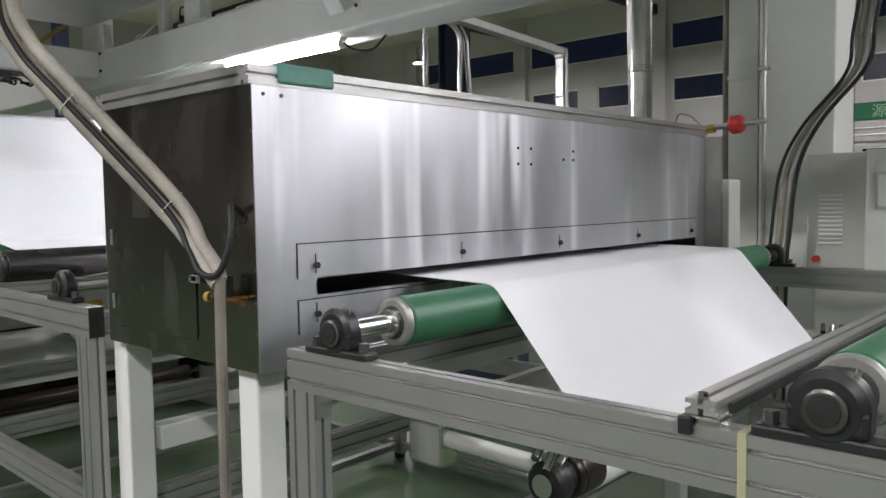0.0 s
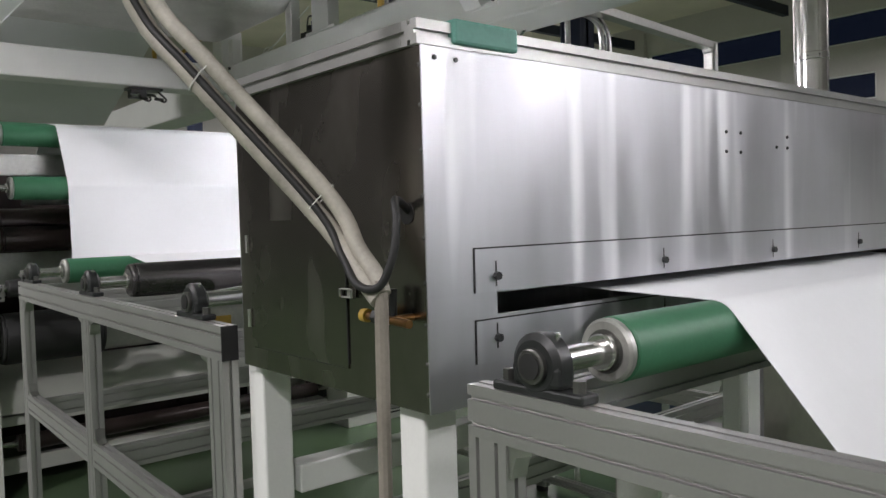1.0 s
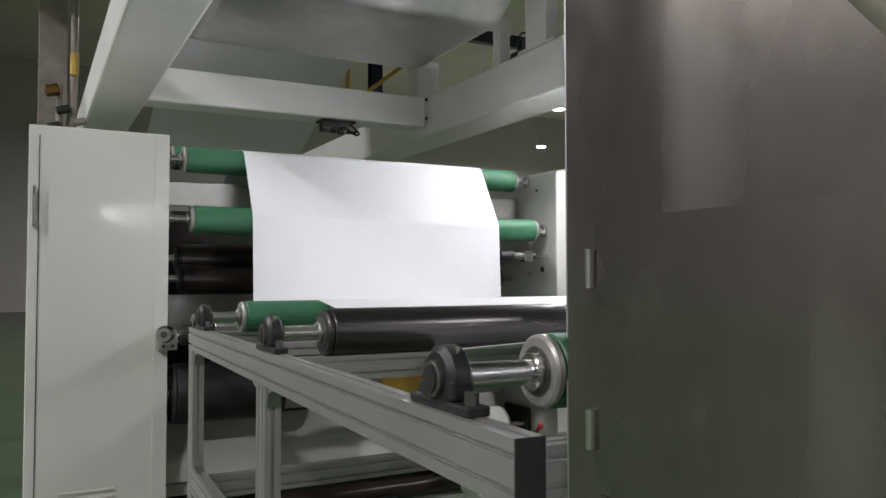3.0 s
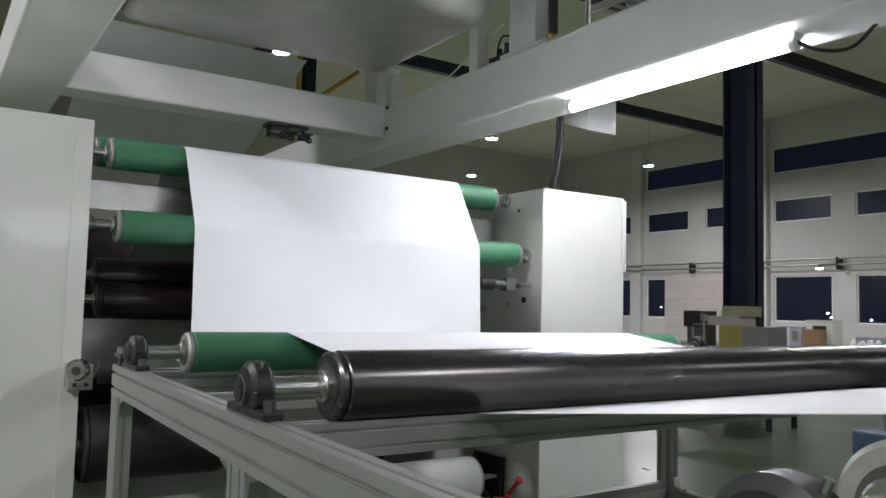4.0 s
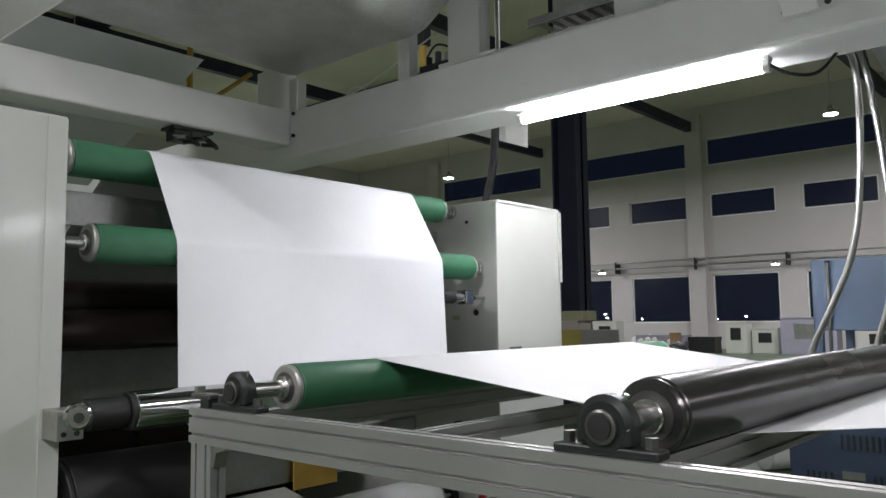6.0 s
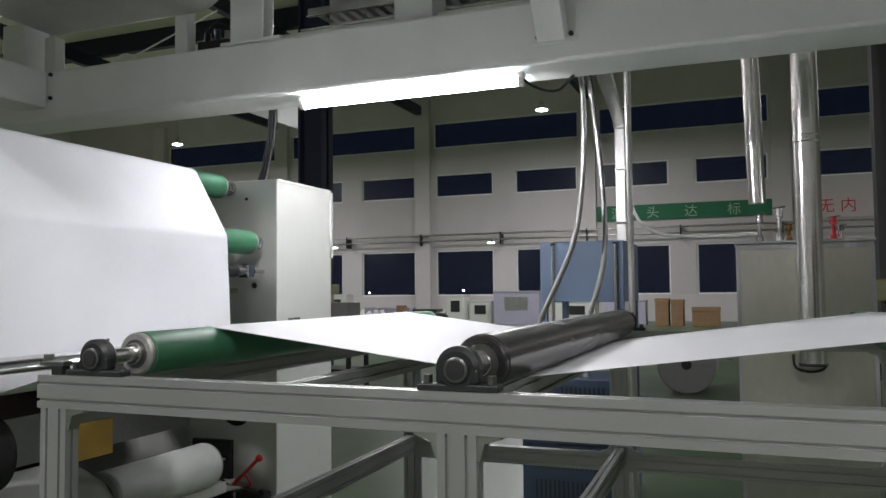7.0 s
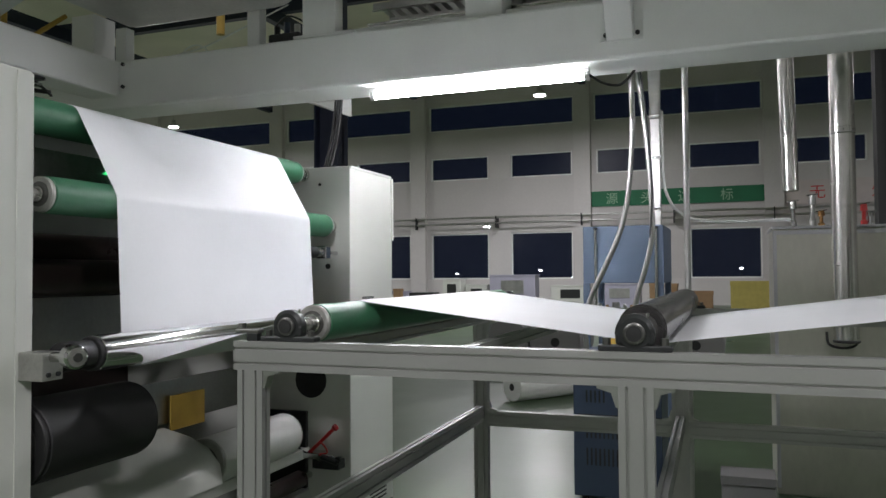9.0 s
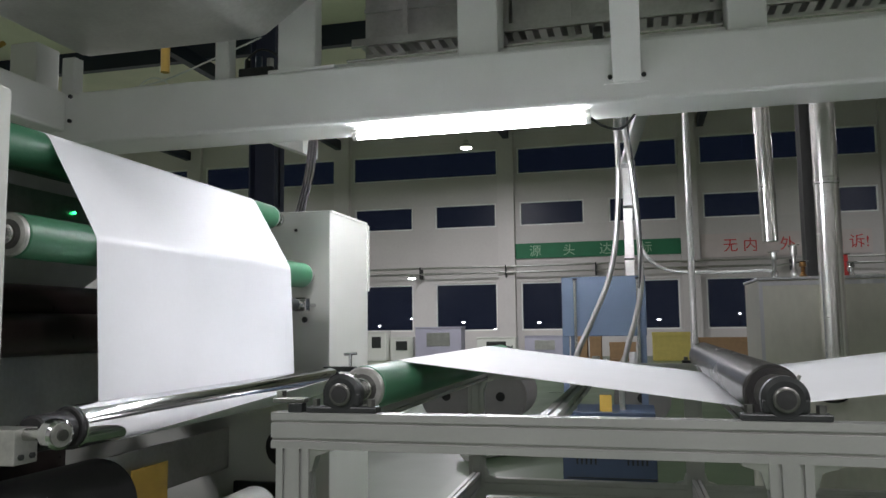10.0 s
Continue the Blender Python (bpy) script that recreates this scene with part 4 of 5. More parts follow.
for k in range(4):
    part("foot", Cyl((-4.38 + 0.5 * (k % 2), 4.6 + 0.45 * (k // 2), 0), (-4.38 + 0.5 * (k % 2), 4.6 + 0.45 * (k // 2), 0.03), 0.025, 10), RUBBER, vent)
part("plate", Box(-4.18, -4.07, 4.544, 4.55, 0.745, 0.785), SHEET, vent)
part("seam", Box(-4.42, -3.84, 4.546, 4.5495, 0.60, 0.606), RUBBER, vent)
for z0, z1 in ((0.90, 0.98), (0.69, 0.775), (0.44, 0.56), (0.25, 0.37)):
    for k in range(16):
        x = -4.36 + 0.03 * k
        if z0 < 0.6 or (z0 > 0.8 and k > 5) or (z0 < 0.8 and not 5 <= k <= 10):
            part("vent_slot", Box(x, x + 0.012, 4.546, 4.5495, z0, z1), RUBBER, vent)
solo("yellow_tag", Box(-4.20, -4.12, 4.60, 4.606, 1.03, 1.14), YELLOW, "small bright yellow tag standing on the blue unit", "tag")
for x in (-3.62,):
    solo("conduit", Cyl((x, 3.877, 0.0), (x, 3.877, 3.2), 0.018, 14), SHEET, "straight galvanised conduit beside the gantry beam", "conduit", "conduits", smooth=40)
solo("hose", pipe([(-3.99, 3.85, 3.0), (-4.02, 4.45, 3.06), (-4.033, 4.7, 2.981), (-4.028, 4.7, 2.65), (-4.06, 4.7, 2.2), (-4.121, 4.7, 1.913), (-4.225, 4.7, 1.668), (-4.345, 4.7, 1.411), (-4.385, 4.71, 1.22), (-4.38, 4.72, 1.08), (-4.375, 4.72, 1.02)], 0.019), SHEET, "grey flexible conduit hanging from the gantry beam", "conduit", "conduits", smooth=40)
solo("hose", pipe([(-3.95, 3.85, 3.0), (-3.97, 4.45, 3.06), (-3.98, 4.7, 2.976), (-3.946, 4.7, 2.726), (-3.912, 4.7, 2.314), (-3.900, 4.7, 1.906), (-3.943, 4.7, 1.663), (-4.01, 4.7, 1.44), (-4.05, 4.71, 1.22), (-4.055, 4.72, 1.08), (-4.05, 4.72, 1.02)], 0.019), SHEET, "grey flexible conduit hanging from the gantry beam", "conduit", "conduits", smooth=40)
solo("cable", pipe([(-3.93, 3.87, 3.02), (-3.945, 4.4, 3.08), (-3.955, 4.66, 2.97), (-3.925, 4.66, 2.7), (-3.895, 4.66, 2.3), (-3.90, 4.67, 2.05), (-3.915, 4.69, 1.85)], 0.007), RUBBER, "thin black cable beside the hanging conduits", "cable", smooth=60)
trunk = thing("cable_channel", (-3.985, 6.06, 1.98), "galvanised cable channel from gantry beam to the blue machine", "cable channel")
part("drop", Box(-4.027, -3.945, 6.03, 6.09, 1.98, 3.0, bevel=0.004), SHEET, trunk)
bm = Box(-0.045, 0.045, 0, 2.22, -0.03, 0.03, bevel=0.004)
bmesh.ops.transform(bm, matrix=pose(-3.80, 3.862, 3.05, -1.0, 0, 4.8), verts=bm.verts)
part("arm", bm, SHEET, trunk)
part("elbow", Box(-4.035, -3.935, 6.01, 6.11, 2.95, 3.05, bevel=0.02), SHEET, trunk)
for z in (2.15, 2.6):
    part("strap", Box(-4.031, -3.941, 6.026, 6.03, z, z + 0.02), CHROME, trunk)
for k in range(3):
    solo("cable", pipe([(-5.99 + 0.02 * k, 3.9, 2.85), (-6.03 + 0.02 * k, 3.92, 2.6), (-6.1 + 0.02 * k, 3.9, 2.3)], 0.012), RUBBER, "black cable into the machine housing", "cable", "housing cables", smooth=60)
colw = thing("gantry_column", (-1.43, 4.62, 0), "white painted square gantry column", "column", kind="structure")
part("shaft", Box(-1.63, -1.235, 4.45, 4.80, 0.0, 4.6, bevel=0.01), WHITE, colw)
part("conduit", Cyl((-1.595, 4.435, 0.0), (-1.595, 4.435, 4.6), 0.012, 10), SHEET, colw, smooth=40)
for z in (1.2, 2.38, 3.4):
    part("clip", Box(-1.625, -1.565, 4.418, 4.4495, z, z + 0.02, bevel=0.003), CHROME, colw)
ctrl = thing("control_cabinet", (-1.1, 4.3, 0), "cream control cabinet with louvres and a red switch", "cabinet")
part("body", Box(-1.32, -1.04, 4.30, 4.44, 1.32, 1.905, bevel=0.006), CREAM, ctrl)
part("door", Box(-1.03, -0.35, 4.22, 4.44, 1.32, 1.91, bevel=0.006), CREAM, ctrl, "cream steel door")
part("screen", Box(-0.985, -0.80, 4.212, 4.221, 1.62, 1.80, bevel=0.003), SHEET, ctrl, "grey screen bezel")
part("screen_glass", Box(-0.97, -0.815, 4.208, 4.213, 1.635, 1.785), PAPER, ctrl)
part("plinth", Box(-1.28, -0.4, 4.31, 4.43, 0.0, 1.32), CREAM, ctrl)
for k in range(12):
    part("louvre", Box(-1.265, -1.15, 4.290, 4.30, 1.44 + 0.022 * k, 1.452 + 0.022 * k, bevel=0.003), WHITE, ctrl)
part("switch", Cyl((-1.27, 4.27, 1.365), (-1.27, 4.30, 1.365), 0.018, 12), RED, ctrl)
jb = thing("junction_box", (-1.47, 3.52, 1.36), "grey steel junction box at the end of the steel box", "box")
part("body", Box(-1.70, -1.39, 3.45, 3.58, 1.34, 1.77, bevel=0.005), CREAM, jb)
part("bracket", Box(-1.55, -1.42, 3.432, 3.45, 1.40, 1.96), SHEET, jb)
part("cap", Cyl((-1.50, 3.50, 1.77), (-1.50, 3.50, 1.95), 0.025, 14), CHROME, jb, smooth=40)
tap = thing("red_tap", (-1.45, 3.55, 1.97), "red tap with brass and yellow fittings above the box", "tap")
part("pipe", Cyl((-1.66, 3.6, 2.01), (-1.28, 3.6, 2.03), 0.014, 12), SHEET, tap, smooth=40)
part("knob", turned(bmesh.new(), (-1.45, 3.6, 2.02), (-1.385, 3.6, 2.024), [(0, 0.03), (0.2, 0.042), (0.8, 0.042), (1, 0.03)], 20), RED, tap, smooth=30)
part("nut", Cyl((-1.56, 3.6, 2.01), (-1.52, 3.6, 2.012), 0.022, 6), YELLOW, tap)
part("wire", pipe([(-1.72, 3.6, 2.03), (-1.70, 3.6, 2.09), (-1.64, 3.6, 2.08), (-1.58, 3.6, 2.02)], 0.006), SHEET, tap)
sq = thing("square_duct", (-1.72, 4.53, 0), "upright pale painted square duct beside the gantry column", "duct")
part("duct", Box(-1.807, -1.64, 4.464, 4.60, 0.0, 4.6, bevel=0.004), CREAM, sq)
for z in (1.15, 2.35, 3.5):
    part("flange", Box(-1.813, -1.636, 4.458, 4.606, z, z + 0.03, bevel=0.003), CREAM, sq)
solo("riser_pipe", Cyl((-1.835, 4.50, 0.0), (-1.835, 4.50, 4.6), 0.018, 12), STAINED, "dark brown riser pipe beside the square duct", "pipe", smooth=40)
B = [(-0.93, 3.8, 2.9), (-0.95, 4.0, 2.8), (-1.0, 4.0, 2.45), (-1.03, 4.0, 2.26), (-1.22, 4.0, 2.03), (-1.32, 4.0, 1.82), (-1.36, 4.0, 1.5), (-1.37, 3.98, 1.2), (-1.38, 3.98, 0.0)]
for k, (dx, r, mt) in enumerate(((0.0, 0.016, HOSE), (0.035, 0.016, SHEET), (-0.032, 0.008, RUBBER), (0.062, 0.009, RUBBER))):
    solo("cable" if mt is RUBBER else "hose", pipe([(x + dx, y - 0.01 * k, z + 0.3 * dx) for x, y, z in B], r), mt, "black cable in the bundle over the control cabinet" if mt is RUBBER else "pale hose in the bundle over the control cabinet", "cable" if mt is RUBBER else "hose", "cabinet hoses", smooth=60)
air = thing("air_duct", (-4, 4.3, 3.3), "grey sheet-metal air duct above the gantry beam", "duct")
for x0, x1 in ((-5.72, -4.70), (-4.68, -3.42), (-3.40, -1.95)):
    part("panel", Box(x0, x1, 4.22, 4.6, 3.24, 4.5, bevel=0.01), SHEET, air)
    part("flange", Box(x0, x1, 4.20, 4.22, 3.80, 3.83, bevel=0.004), SHEET, air)
part("support", Box(-5.72, -1.95, 3.62, 4.6, 3.18, 3.24), WHITE, air)
tray = thing("cable_tray", (-3.9, 3.95, 3.24), "bright galvanised cable tray above the gantry beam", "cable tray")
part("floor_sheet", Box(-5.70, -1.95, 3.82, 4.12, 3.262, 3.268), DUCT, tray)
for y in (3.82, 4.12):
    part("side", Box(-5.70, -1.95, y - 0.004, y, 3.24, 3.33, bevel=0.001), DUCT, tray)
    part("lip", Box(-5.70, -1.95, y - 0.016, y - 0.004, 3.32, 3.33), DUCT, tray)
part("upper_side", Box(-5.70, -1.95, 3.90, 3.905, 3.44, 3.50), SHEET, tray)
part("upper_lip", Box(-5.70, -1.95, 3.88, 3.90, 3.44, 3.446), DUCT, tray)
random.seed(12)
for k in range(42):
    part("rung", Box(-5.66 + 0.088 * k, -5.62 + 0.088 * k, 3.905, 4.12, 3.465, 3.472), SHEET, tray)
for x in (-5.4, -4.3, -3.6, -2.6):
    part("hanger", Box(x - 0.015, x + 0.015, 4.125, 4.145, 3.24, 4.6), SHEET, tray)
for k in range(4):
    solo("cable", pipe([(-5.68 + 0.93 * j, 3.88 + 0.05 * k + random.uniform(-0.012, 0.012), 3.284 + random.uniform(0, 0.014)) for j in range(5)], 0.012), RUBBER if k % 2 else PAPER, "cable lying in the galvanised tray", "cable", "tray cables", smooth=60)
solo("bracket", Box(-4.13, -4.07, 3.72, 3.80, 3.24, 3.36, bevel=0.01), IRON, "small dark bracket on the gantry beam", "bracket")
vb = thing("valve_block", (-6.22, 3.68, 3.18), "black pneumatic valve block on the gantry beam", "valve block")
part("block", Box(-6.36, -6.12, 3.60, 3.74, 3.18, 3.27, bevel=0.01), IRON, vb)
for k in range(3):
    part("coil", Cyl((-6.33 + 0.08 * k, 3.67, 3.27), (-6.33 + 0.08 * k, 3.67, 3.34 + 0.02 * (k % 2)), 0.022, 14), (IRON, BLUEUNIT, SHEET)[k], vb, smooth=40)
part("tubing", pipe([(-6.15, 3.66, 3.24), (-6.08, 3.62, 3.32), (-6.2, 3.6, 3.38), (-6.34, 3.66, 3.34)], 0.007), RUBBER, vb, smooth=60)
solo("yellow_pipe", Cyl((-8.1, 2.983, 3.2), (-8.1, 2.983, 4.6), 0.022, 12), YELLOW, "yellow painted upright pipe behind the gantry", "pipe", "yellow pipes", smooth=40)
solo("yellow_pipe", Cyl((-8.1, 3.15, 3.29), (-8.1, 3.52, 3.585), 0.018, 12), YELLOW, "yellow painted slanting pipe behind the gantry", "pipe", "yellow pipes", smooth=40)
solo("yellow_pipe", Cyl((-8.5, 6.0, 4.2), (-8.5, 6.0, 4.56), 0.045, 12), YELLOW, "short yellow pipe high behind the gantry", "pipe", "yellow pipes", smooth=40)
solo("pipe_bracket", Box(-8.56, -8.44, 5.94, 6.06, 4.56, 12.5, bevel=0.004), IRON, "dark hanger holding the short yellow pipe", "hanger")
mani = thing("valve_manifold", (-7.66, 2.7, 2.9), "small dark pneumatic valve manifold under the cross beam", "valve manifold")
part("plate", Box(-7.74, -7.58, 2.56, 2.86, 2.893, 2.914, bevel=0.003), IRON, mani)
part("block", Box(-7.71, -7.61, 2.58, 2.72, 2.82, 2.893, bevel=0.005), IRON, mani)
for k, y in enumerate((2.59, 2.66, 2.73, 2.80)):
    part("fitting", Cyl((-7.62, y, 2.85 - 0.03 * (k % 2)), (-7.50, y + 0.02, 2.83 - 0.03 * (k % 2)), 0.014, 10), (CHROME, RUBBER)[k % 2], mani, smooth=40)
    if k in (0, 2):
        part("tubing", pipe([(-7.51, y + 0.02, 2.83), (-7.48, y + 0.04, 2.80), (-7.50, y + 0.10, 2.78), (-7.58, y + 0.15, 2.82), (-7.66, y + 0.10, 2.90)], 0.009, 8, 5), RUBBER, mani, smooth=60)
solo("yellow_valve_body", Cyl((-8.45, 0.758, 3.25), (-8.45, 0.758, 3.43), 0.034, 14, lip=0.006), YELLOW, "short yellow valve body on a brown pipe", "valve", smooth=40)
for k, (y, z, r) in enumerate(((0.60, 3.10, 0.05), (0.68, 2.95, 0.035), (0.80, 2.86, 0.03), (0.62, 2.80, 0.045))):
    solo("pipe_fitting", Cyl((-8.46, y - 0.05, z), (-8.46, y + 0.05, z + 0.03), r, 12, lip=0.008), (BRASS, IRON, STAINED, IRON)[k], "dark pipe fitting behind the machine", "pipe fitting", "pipe fittings", smooth=40)
for y0, z0, z1, x in ((0.758, 2.5, 3.9, -8.5), (0.655, 2.1, 3.17, -8.52)):
    solo("yellow_pipe", Cyl((x, y0, 0.0), (x, y0, z1), 0.028, 12), STAINED, "dull brown upright pipe behind the gantry", "pipe", "brown pipes", smooth=40)
solo("brown_post", Box(-8.98, -8.88, 0.50, 0.72, 0.0, 4.5, bevel=0.006), STAINED, "dull brown-grey upright post behind the machine", "post")
solo("wire", pipe([(-7.12, 3.62, 3.19), (-7.06, 3.62, 3.25), (-6.98, 3.62, 3.27), (-6.90, 3.62, 3.24), (-6.87, 3.62, 3.19)], 0.005), PAPER, "short loop of white wire on the gantry beam", "wire", smooth=60)
solo("wire", pipe([(-7.2, 3.6, 3.2), (-6.9, 3.6, 3.24), (-6.6, 3.6, 3.33), (-6.2, 3.6, 3.46)], 0.006), PAPER, "thin white wire along the gantry beam", "wire", smooth=60)
solo("pipe_run", pipe([(-3.93, 6.06, 3.02), (-3.925, 6.06, 2.5), (-3.90, 6.06, 2.30), (-3.80, 6.05, 2.13), (-3.6, 6.1, 2.05), (-3.2, 5.75, 2.01), (-2.95, 5.55, 2.0), (-2.9, 5.5, 1.93)], 0.014), PAPER, "thin pale pipe run to the stainless cabinet", "pipe", smooth=60)
for x, y, h, mt in ((-2.93, 5.45, 0.2, CHROME), (-2.80, 5.4, 0.24, SHEET), (-2.74, 5.42, 0.12, BRASS), (-2.46, 5.4, 0.16, RED), (-2.42, 5.4, 0.1, CHROME)):
    v = thing("valve", (x, y, 1.93), "small metal valve on top of the stainless cabinet", "valve", "tank valves")
    part("stem", turned(bmesh.new(), (x, y, 1.93), (x, y, 1.93 + h), [(0, 0.024), (0.25, 0.024), (0.3, 0.014), (0.7, 0.014), (0.72, 0.026), (1, 0.022)], 14), mt, v, smooth=40)
    part("handle", Cyl((x - 0.04, y, 1.93 + h), (x + 0.04, y, 1.93 + h + 0.01), 0.006, 8), CHROME, v)

yard = solo("ground", Box(-70, 50, 39.4, 120, -0.4, -0.2), IRON, "dark yard outside the windows", kind="structure")
random.seed(9)
for k in range(22):
    x, y, z = -48 + 3.0 * k + random.uniform(-1, 1), 47 + random.uniform(0, 8), random.uniform(1.2, 2.1)
    t = thing("yard_lamp", (x, y, -0.2), "small lit lamp post out in the dark yard", "lamp", "yard lamps")
    part("post", Cyl((x, y, -0.2), (x, y, z), 0.03, 6), IRON, t)
    part("head", turned(bmesh.new(), (x, y, z), (x, y, z + 0.1), [(0, 0.04), (0.5, random.uniform(0.06, 0.13)), (1, 0.04)], 10), BAYGLOW, t)

# ---- far wall banners and clutter ----


def banner(name, x0, x1, z0, z1, cloth, label, signs, ink, size):
    t = thing(name, (x0, 38.9, z0), label, "banner")
    part("cloth", Box(x0, x1, 38.92, 38.95, z0, z1), cloth, t)
    for x, ch in signs:
        cu = bpy.data.curves.new("letters", "FONT")
        cu.body, cu.size, cu.extrude = ch, size, 0.005
        ob = new("letters", cu)
        me = bpy.data.meshes.new_from_object(ob)
        bpy.data.objects.remove(ob)
        me.materials.append(ink)
        lt = new("letters", me)
        lt.parent = t
        lt.matrix_basis = pose(x - x0, 0.008, (z1 - z0) / 2 - size * 0.38, 90, 0, 0)


banner("green_banner", -10.3, -1.75, 4.95, 5.72, BANNER, "long green cloth banner with pale characters", ((-9.3, "源"), (-7.6, "头"), (-5.8, "达"), (-3.85, "标")), PALE, 0.62)
banner("white_banner", -0.95, 6.6, 4.72, 5.85, BOARD, "long white banner with red characters", ((0.05, "无"), (0.95, "内"), (2.6, "外"), (3.7, "部"), (4.7, "投"), (5.6, "诉!")), RED, 0.7)
for x0, x1, y, h, mt, nm, lb in ((-16.3, -15.4, 34, 1.31, CREAM, "office_cabinet", "pale cabinet with a dark window by the wall"), (-15.3, -14.2, 34.4, 1.05, CREAM, "low_cupboard", "low pale cupboard by the wall"), (-13.97, -11.8, 34, 1.5, LILAC, "lilac_machine", "lilac-grey painted machine by the wall"), (-6.75, -6.2, 34, 1.15, CARTON, "cardboard_box", "tall brown cardboard box by the wall"), (-6.1, -5.6, 34, 1.1, CARTON, "cardboard_box", "tall brown cardboard box by the wall"), (-5.25, -4.15, 34, 0.78, CARTON, "cardboard_box", "wide brown cardboard box by the wall"), (-3.45, -1.9, 34, 1.2, WOOD, "yellow_crate", "yellow wooden crate by the wall"), (-29.5, -28.3, 34, 1.75, IRON, "dark_machine", "dark workshop machine by the wall"), (-27.4, -25.65, 34, 1.1, WOOD, "yellow_crate", "yellow wooden crate by the wall"), (-27.3, -25.8, 34.3, 2.05, CREAM, "office_cabinet", "pale cabinet behind a crate"), (-25.6, -24.3, 34, 1.07, LILAC, "grey_cupboard", "grey cupboard by the wall"), (-23.7, -23.1, 34, 1.1, LILAC, "grey_cupboard", "narrow grey cupboard by the wall"), (-22.85, -21.6, 34, 1.42, CREAM, "office_cabinet", "white office cabinet by the wall"), (-20.6, -18.2, 34, 0.75, LILAC, "low_bench", "low grey bench by the wall"), (-18.0, -16.8, 34, 0.7, IRON, "dark_machine", "low dark machine by the wall"), (-11.2, -9.4, 34.5, 1.0, CREAM, "low_cupboard", "low pale cupboard by the wall"), (-9.0, -7.2, 34.5, 1.05, LILAC, "low_bench", "grey bench by the wall"), (-1.5, 0.6, 34.4, 0.95, CARTON, "cardboard_box", "row of brown cardboard by the wall")):
    t = thing(nm, (x0, y, 0), lb, nm.split("_")[-1], "far clutter")
    part("body", Box(x0, x1, y, y + 0.8, 0.0, h, bevel=0.02), mt, t)
    if mt in (CREAM, LILAC):
        part("window", Box(x0 + (x1 - x0) * 0.25, x0 + (x1 - x0) * 0.75, y - 0.015, y, h * 0.45, h * 0.85), IRON if mt is CREAM else SHEET, t)
        part("top", Box(x0 - 0.02, x1 + 0.02, y - 0.02, y + 0.82, h, h + 0.04), mt, t)
    else:
        part("lid", Box(x0 - 0.015, x1 + 0.015, y - 0.015, y + 0.815, h - 0.16, h + 0.01), mt, t)
for x in (-7.09, -6.18, -3.93):
    t = thing("stored_roll", (x, 12.0, 0), "large grey wrapped roll lying on the floor", "roll", "stored rolls")
    part("winding", Cyl((x, 12.0, 0.441), (x, 13.3, 0.441), 0.44, 40, lip=0.015), DIM, t, smooth=30)
    part("core", Cyl((x, 11.992, 0.441), (x, 12.02, 0.441), 0.075, 24), RUBBER, t, "dark core plug")
term = thing("terminal_box", (-2.16, 5.35, 1.52), "yellowed terminal box on the side of the stainless cabinet", "box")
part("body", Box(-2.238, -2.10, 5.30, 5.40, 1.52, 1.66, bevel=0.008), WOOD, term)
part("lid", Box(-2.232, -2.106, 5.294, 5.30, 1.53, 1.65), TAPE, term)
part("mount", Box(-2.252, -2.236, 5.32, 5.38, 1.54, 1.64), SHEET, term)
part("gland", Cyl((-2.17, 5.35, 1.49), (-2.17, 5.35, 1.52), 0.014, 12), IRON, term)
riser = thing("air_pipe", (-2.34, 3.5, 1.2), "brown air pipe with metal fittings behind the steel box", "pipe")
part("pipe", pipe([(-2.325, 3.5, 1.30), (-2.33, 3.5, 1.6), (-2.345, 3.5, 1.8), (-2.335, 3.5, 1.87), (-2.26, 3.48, 1.90)], 0.013), STAINED, riser, smooth=60)
for z in (1.46, 1.62, 1.78):
    part("fitting", Cyl((-2.33, 3.5, z), (-2.333, 3.5, z + 0.04), 0.021, 6), (CHROME, BRASS, CHROME)[int(z * 6) % 3], riser)
part("clip", Box(-2.338, -2.232, 3.42, 3.51, 1.50, 1.515), SHEET, riser)
roll = thing("paper_roll", (-5.98, 8.5, 0), "white paper roll lying on the floor behind the line", "paper roll")
d = Vector((0.58, 0.81, 0)).normalized()
part("winding", Cyl(Vector((-5.98, 8.5, 0.181)), Vector((-5.98, 8.5, 0.181)) + d * 1.5, 0.18, 40, lip=0.006), PAPER, roll, smooth=30)
part("core", Cyl(Vector((-5.98, 8.5, 0.181)) - d * 0.004, Vector((-5.98, 8.5, 0.181)) + d * 0.02, 0.045, 24), RUBBER, roll, "dark core hole")
bench = thing("work_bench", (-9.8, 10.8, 0), "dark grey steel work bench before the steel column", "bench")
part("top", Box(-10.72, -8.86, 10.42, 11.15, 1.0, 1.035, bevel=0.006), LILAC, bench)
for x in (-10.66, -8.92):
    for y in (10.48, 11.09):
        part("leg", Box(x - 0.03, x + 0.03, y - 0.03, y + 0.03, 0, 1.0), IRON, bench)
part("shelf", Box(-10.66, -8.92, 10.48, 11.09, 0.35, 0.38), IRON, bench)
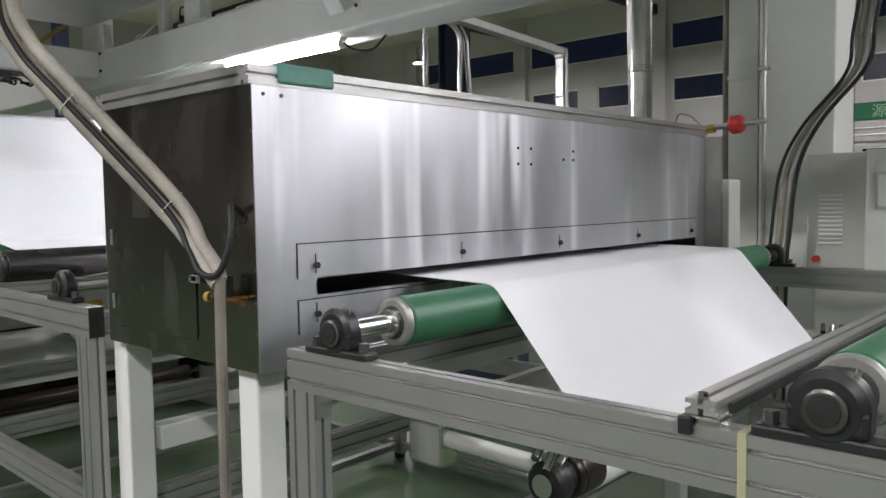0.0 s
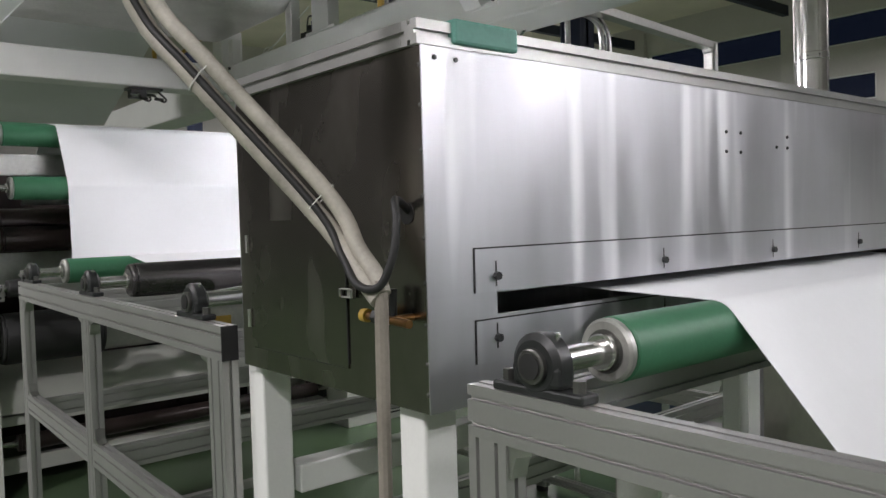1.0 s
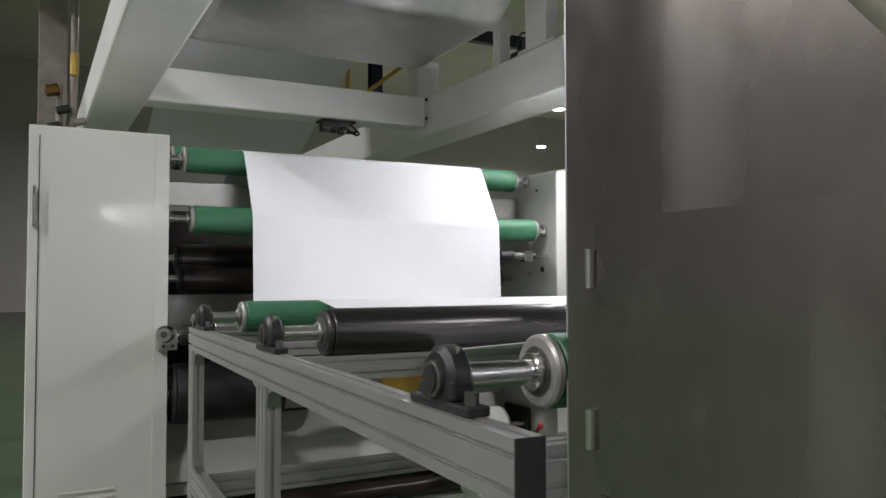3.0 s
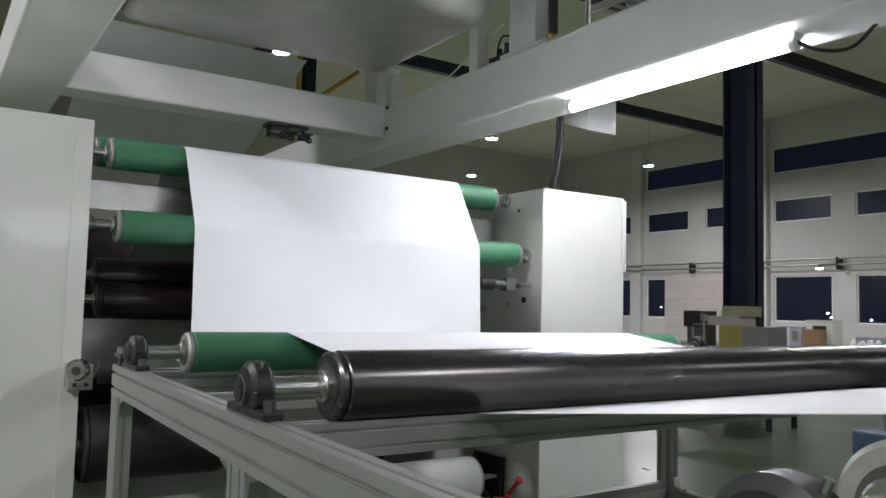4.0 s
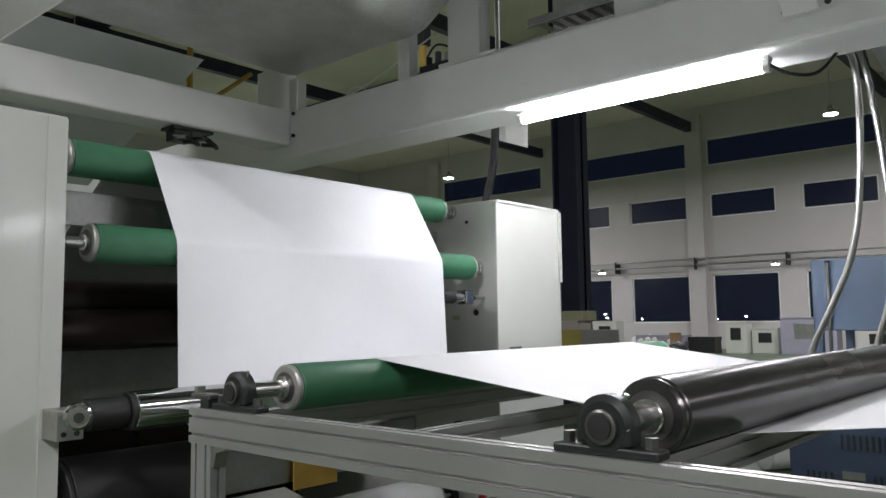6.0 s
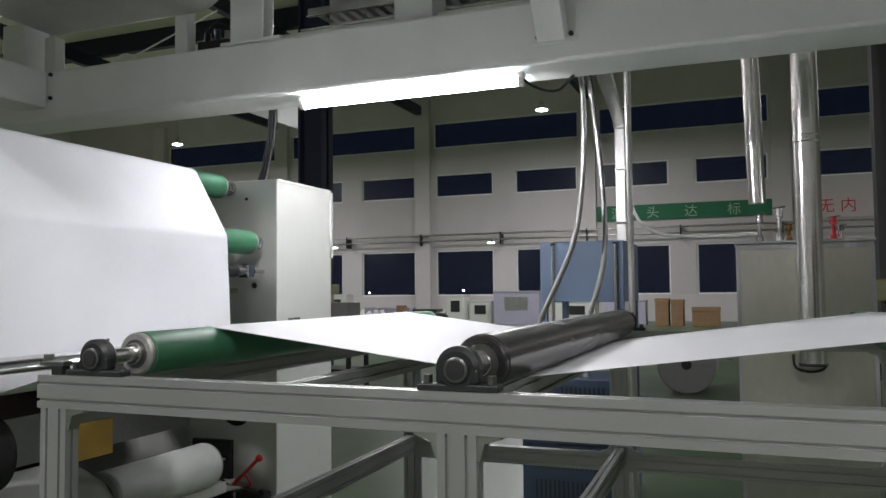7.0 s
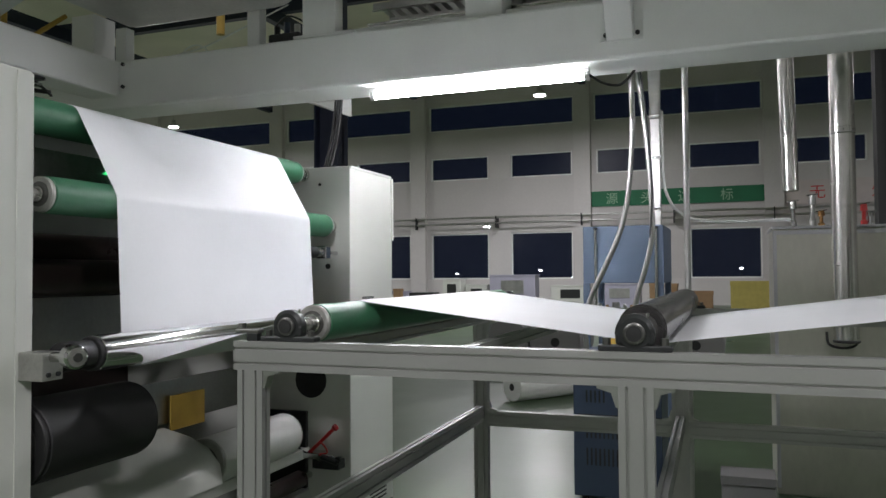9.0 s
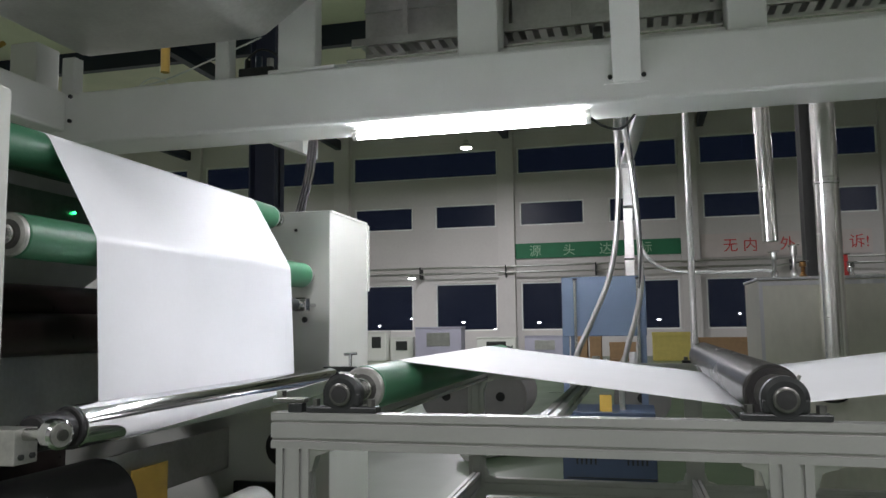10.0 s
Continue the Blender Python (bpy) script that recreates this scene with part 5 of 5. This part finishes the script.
for x0, x1, y0, z0, z1, mt, lb in ((-9.755, -9.36, 10.5, 1.035, 1.44, WOOD, "yellow-brown carton on the work bench"), (-9.953, -9.42, 10.5, 1.44, 1.58, BOARD, "pale flat box on a yellow carton"), (-9.72, -9.334, 10.52, 1.58, 1.73, TAPE, "small yellowed box on a pale box"), (-9.345, -8.925, 10.48, 1.035, 1.435, DIM, "grey cardboard box on the work bench")):
    t = thing("cardboard_box", (x0, y0, z0), lb, "box", "boxes on the bench")
    part("carton", Box(x0, x1, y0, y0 + 0.42, z0, z1, bevel=0.006), mt, t)
    part("flap_seam", Box((x0 + x1) / 2 - 0.02, (x0 + x1) / 2 + 0.02, y0 - 0.001, y0 + 0.42, z1, z1 + 0.001), TAPE, t)
mon = thing("monitor", (-10.39, 10.7, 1.035), "small black screen on a stand on the work bench", "monitor")
part("screen", Box(-10.544, -10.244, 10.66, 10.70, 1.40, 1.655, bevel=0.006), RUBBER, mon)
part("stand", Cyl((-10.39, 10.70, 1.05), (-10.39, 10.70, 1.42), 0.018, 10), SHEET, mon)
part("base", Box(-10.5, -10.28, 10.6, 10.8, 1.035, 1.05, bevel=0.004), SHEET, mon)
arm = thing("clamp_stand", (-10.1, 10.6, 1.035), "small bright metal clamp stand on the work bench", "stand")
part("pole", Cyl((-10.10, 10.6, 1.035), (-10.10, 10.6, 1.52), 0.014, 10), SHAFT, arm)
part("bar", Cyl((-10.3, 10.6, 1.44), (-9.96, 10.6, 1.46), 0.014, 10), SHAFT, arm)
part("head", Box(-10.14, -10.06, 10.56, 10.64, 1.50, 1.60, bevel=0.01), SHEET, arm)
part("base", Box(-10.2, -10.0, 10.5, 10.7, 1.035, 1.06, bevel=0.004), IRON, arm)
random.seed(21)
for k in range(6):
    x, w, h = -20.7 + 0.36 * k, random.uniform(0.22, 0.3), random.uniform(0.28, 0.42)
    bm = bmesh.new()
    bmesh.ops.create_icosphere(bm, subdivisions=2, radius=1)
    for v in bm.verts:
        d = 1 + 0.12 * random.uniform(-1, 1)
        v.co = Vector((x + v.co.x * w * d, 34.2 + v.co.y * 0.3 * d, h + v.co.z * h * (0.999 if v.co.z < -0.6 else d)))
    solo("white_sack", bm, PAPER, "slumped white sack on the floor by the wall", "sack", "sacks", smooth=80)
for x0, x1, h in ((-22.67, -21.82, 1.03), (-18.6, -18.25, 0.9)):
    t = thing("cardboard_box", (x0, 33.4, 0), "tall brown cardboard box before a white cabinet", "box", "far clutter")
    part("carton", Box(x0, x1, 33.4, 33.8, 0, h, bevel=0.015), CARTON, t)
    part("lid", Box(x0 - 0.01, x1 + 0.01, 33.39, 33.81, h - 0.12, h + 0.01), CARTON, t)
for k in range(9):
    x = -33.0 + 4.5 * k
    solo("pipe_bracket", Box(x, x + 0.06, 38.45, 39.0, 4.0, 4.62), IRON, "dark bracket holding the wall pipes", "bracket", "pipe brackets", "structure")
crate = thing("floor_box", (-3.29, 4.75, 0), "grey cardboard box on the floor behind the line", "box")
part("carton", Box(-3.466, -3.12, 4.70, 4.98, 0.0, 0.205, bevel=0.006), DIM, crate)
part("lid", Box(-3.472, -3.114, 4.694, 4.986, 0.15, 0.212, bevel=0.004), DIM, crate)
shut = thing("roller_shutter", (-31, 38.9, 0), "pale grey roller shutter door in the far wall", "door", kind="structure")
for k in range(24):
    part("slat", Box(-35.2, -30.5, 38.9, 38.98, 0.17 * k, 0.17 * k + 0.163, bevel=0.01), BOARD, shut)

# ---- moving parts ----


def motions():
    SPEED = 0.32
    for t, k in ROLLERS:
        at = t.location.copy()
        walk(t, [(0.2 * i, Matrix.Translation(at) @ Matrix.Rotation(SPEED * k * 0.2 * i, 4, "Y")) for i in range(51)])


motions()
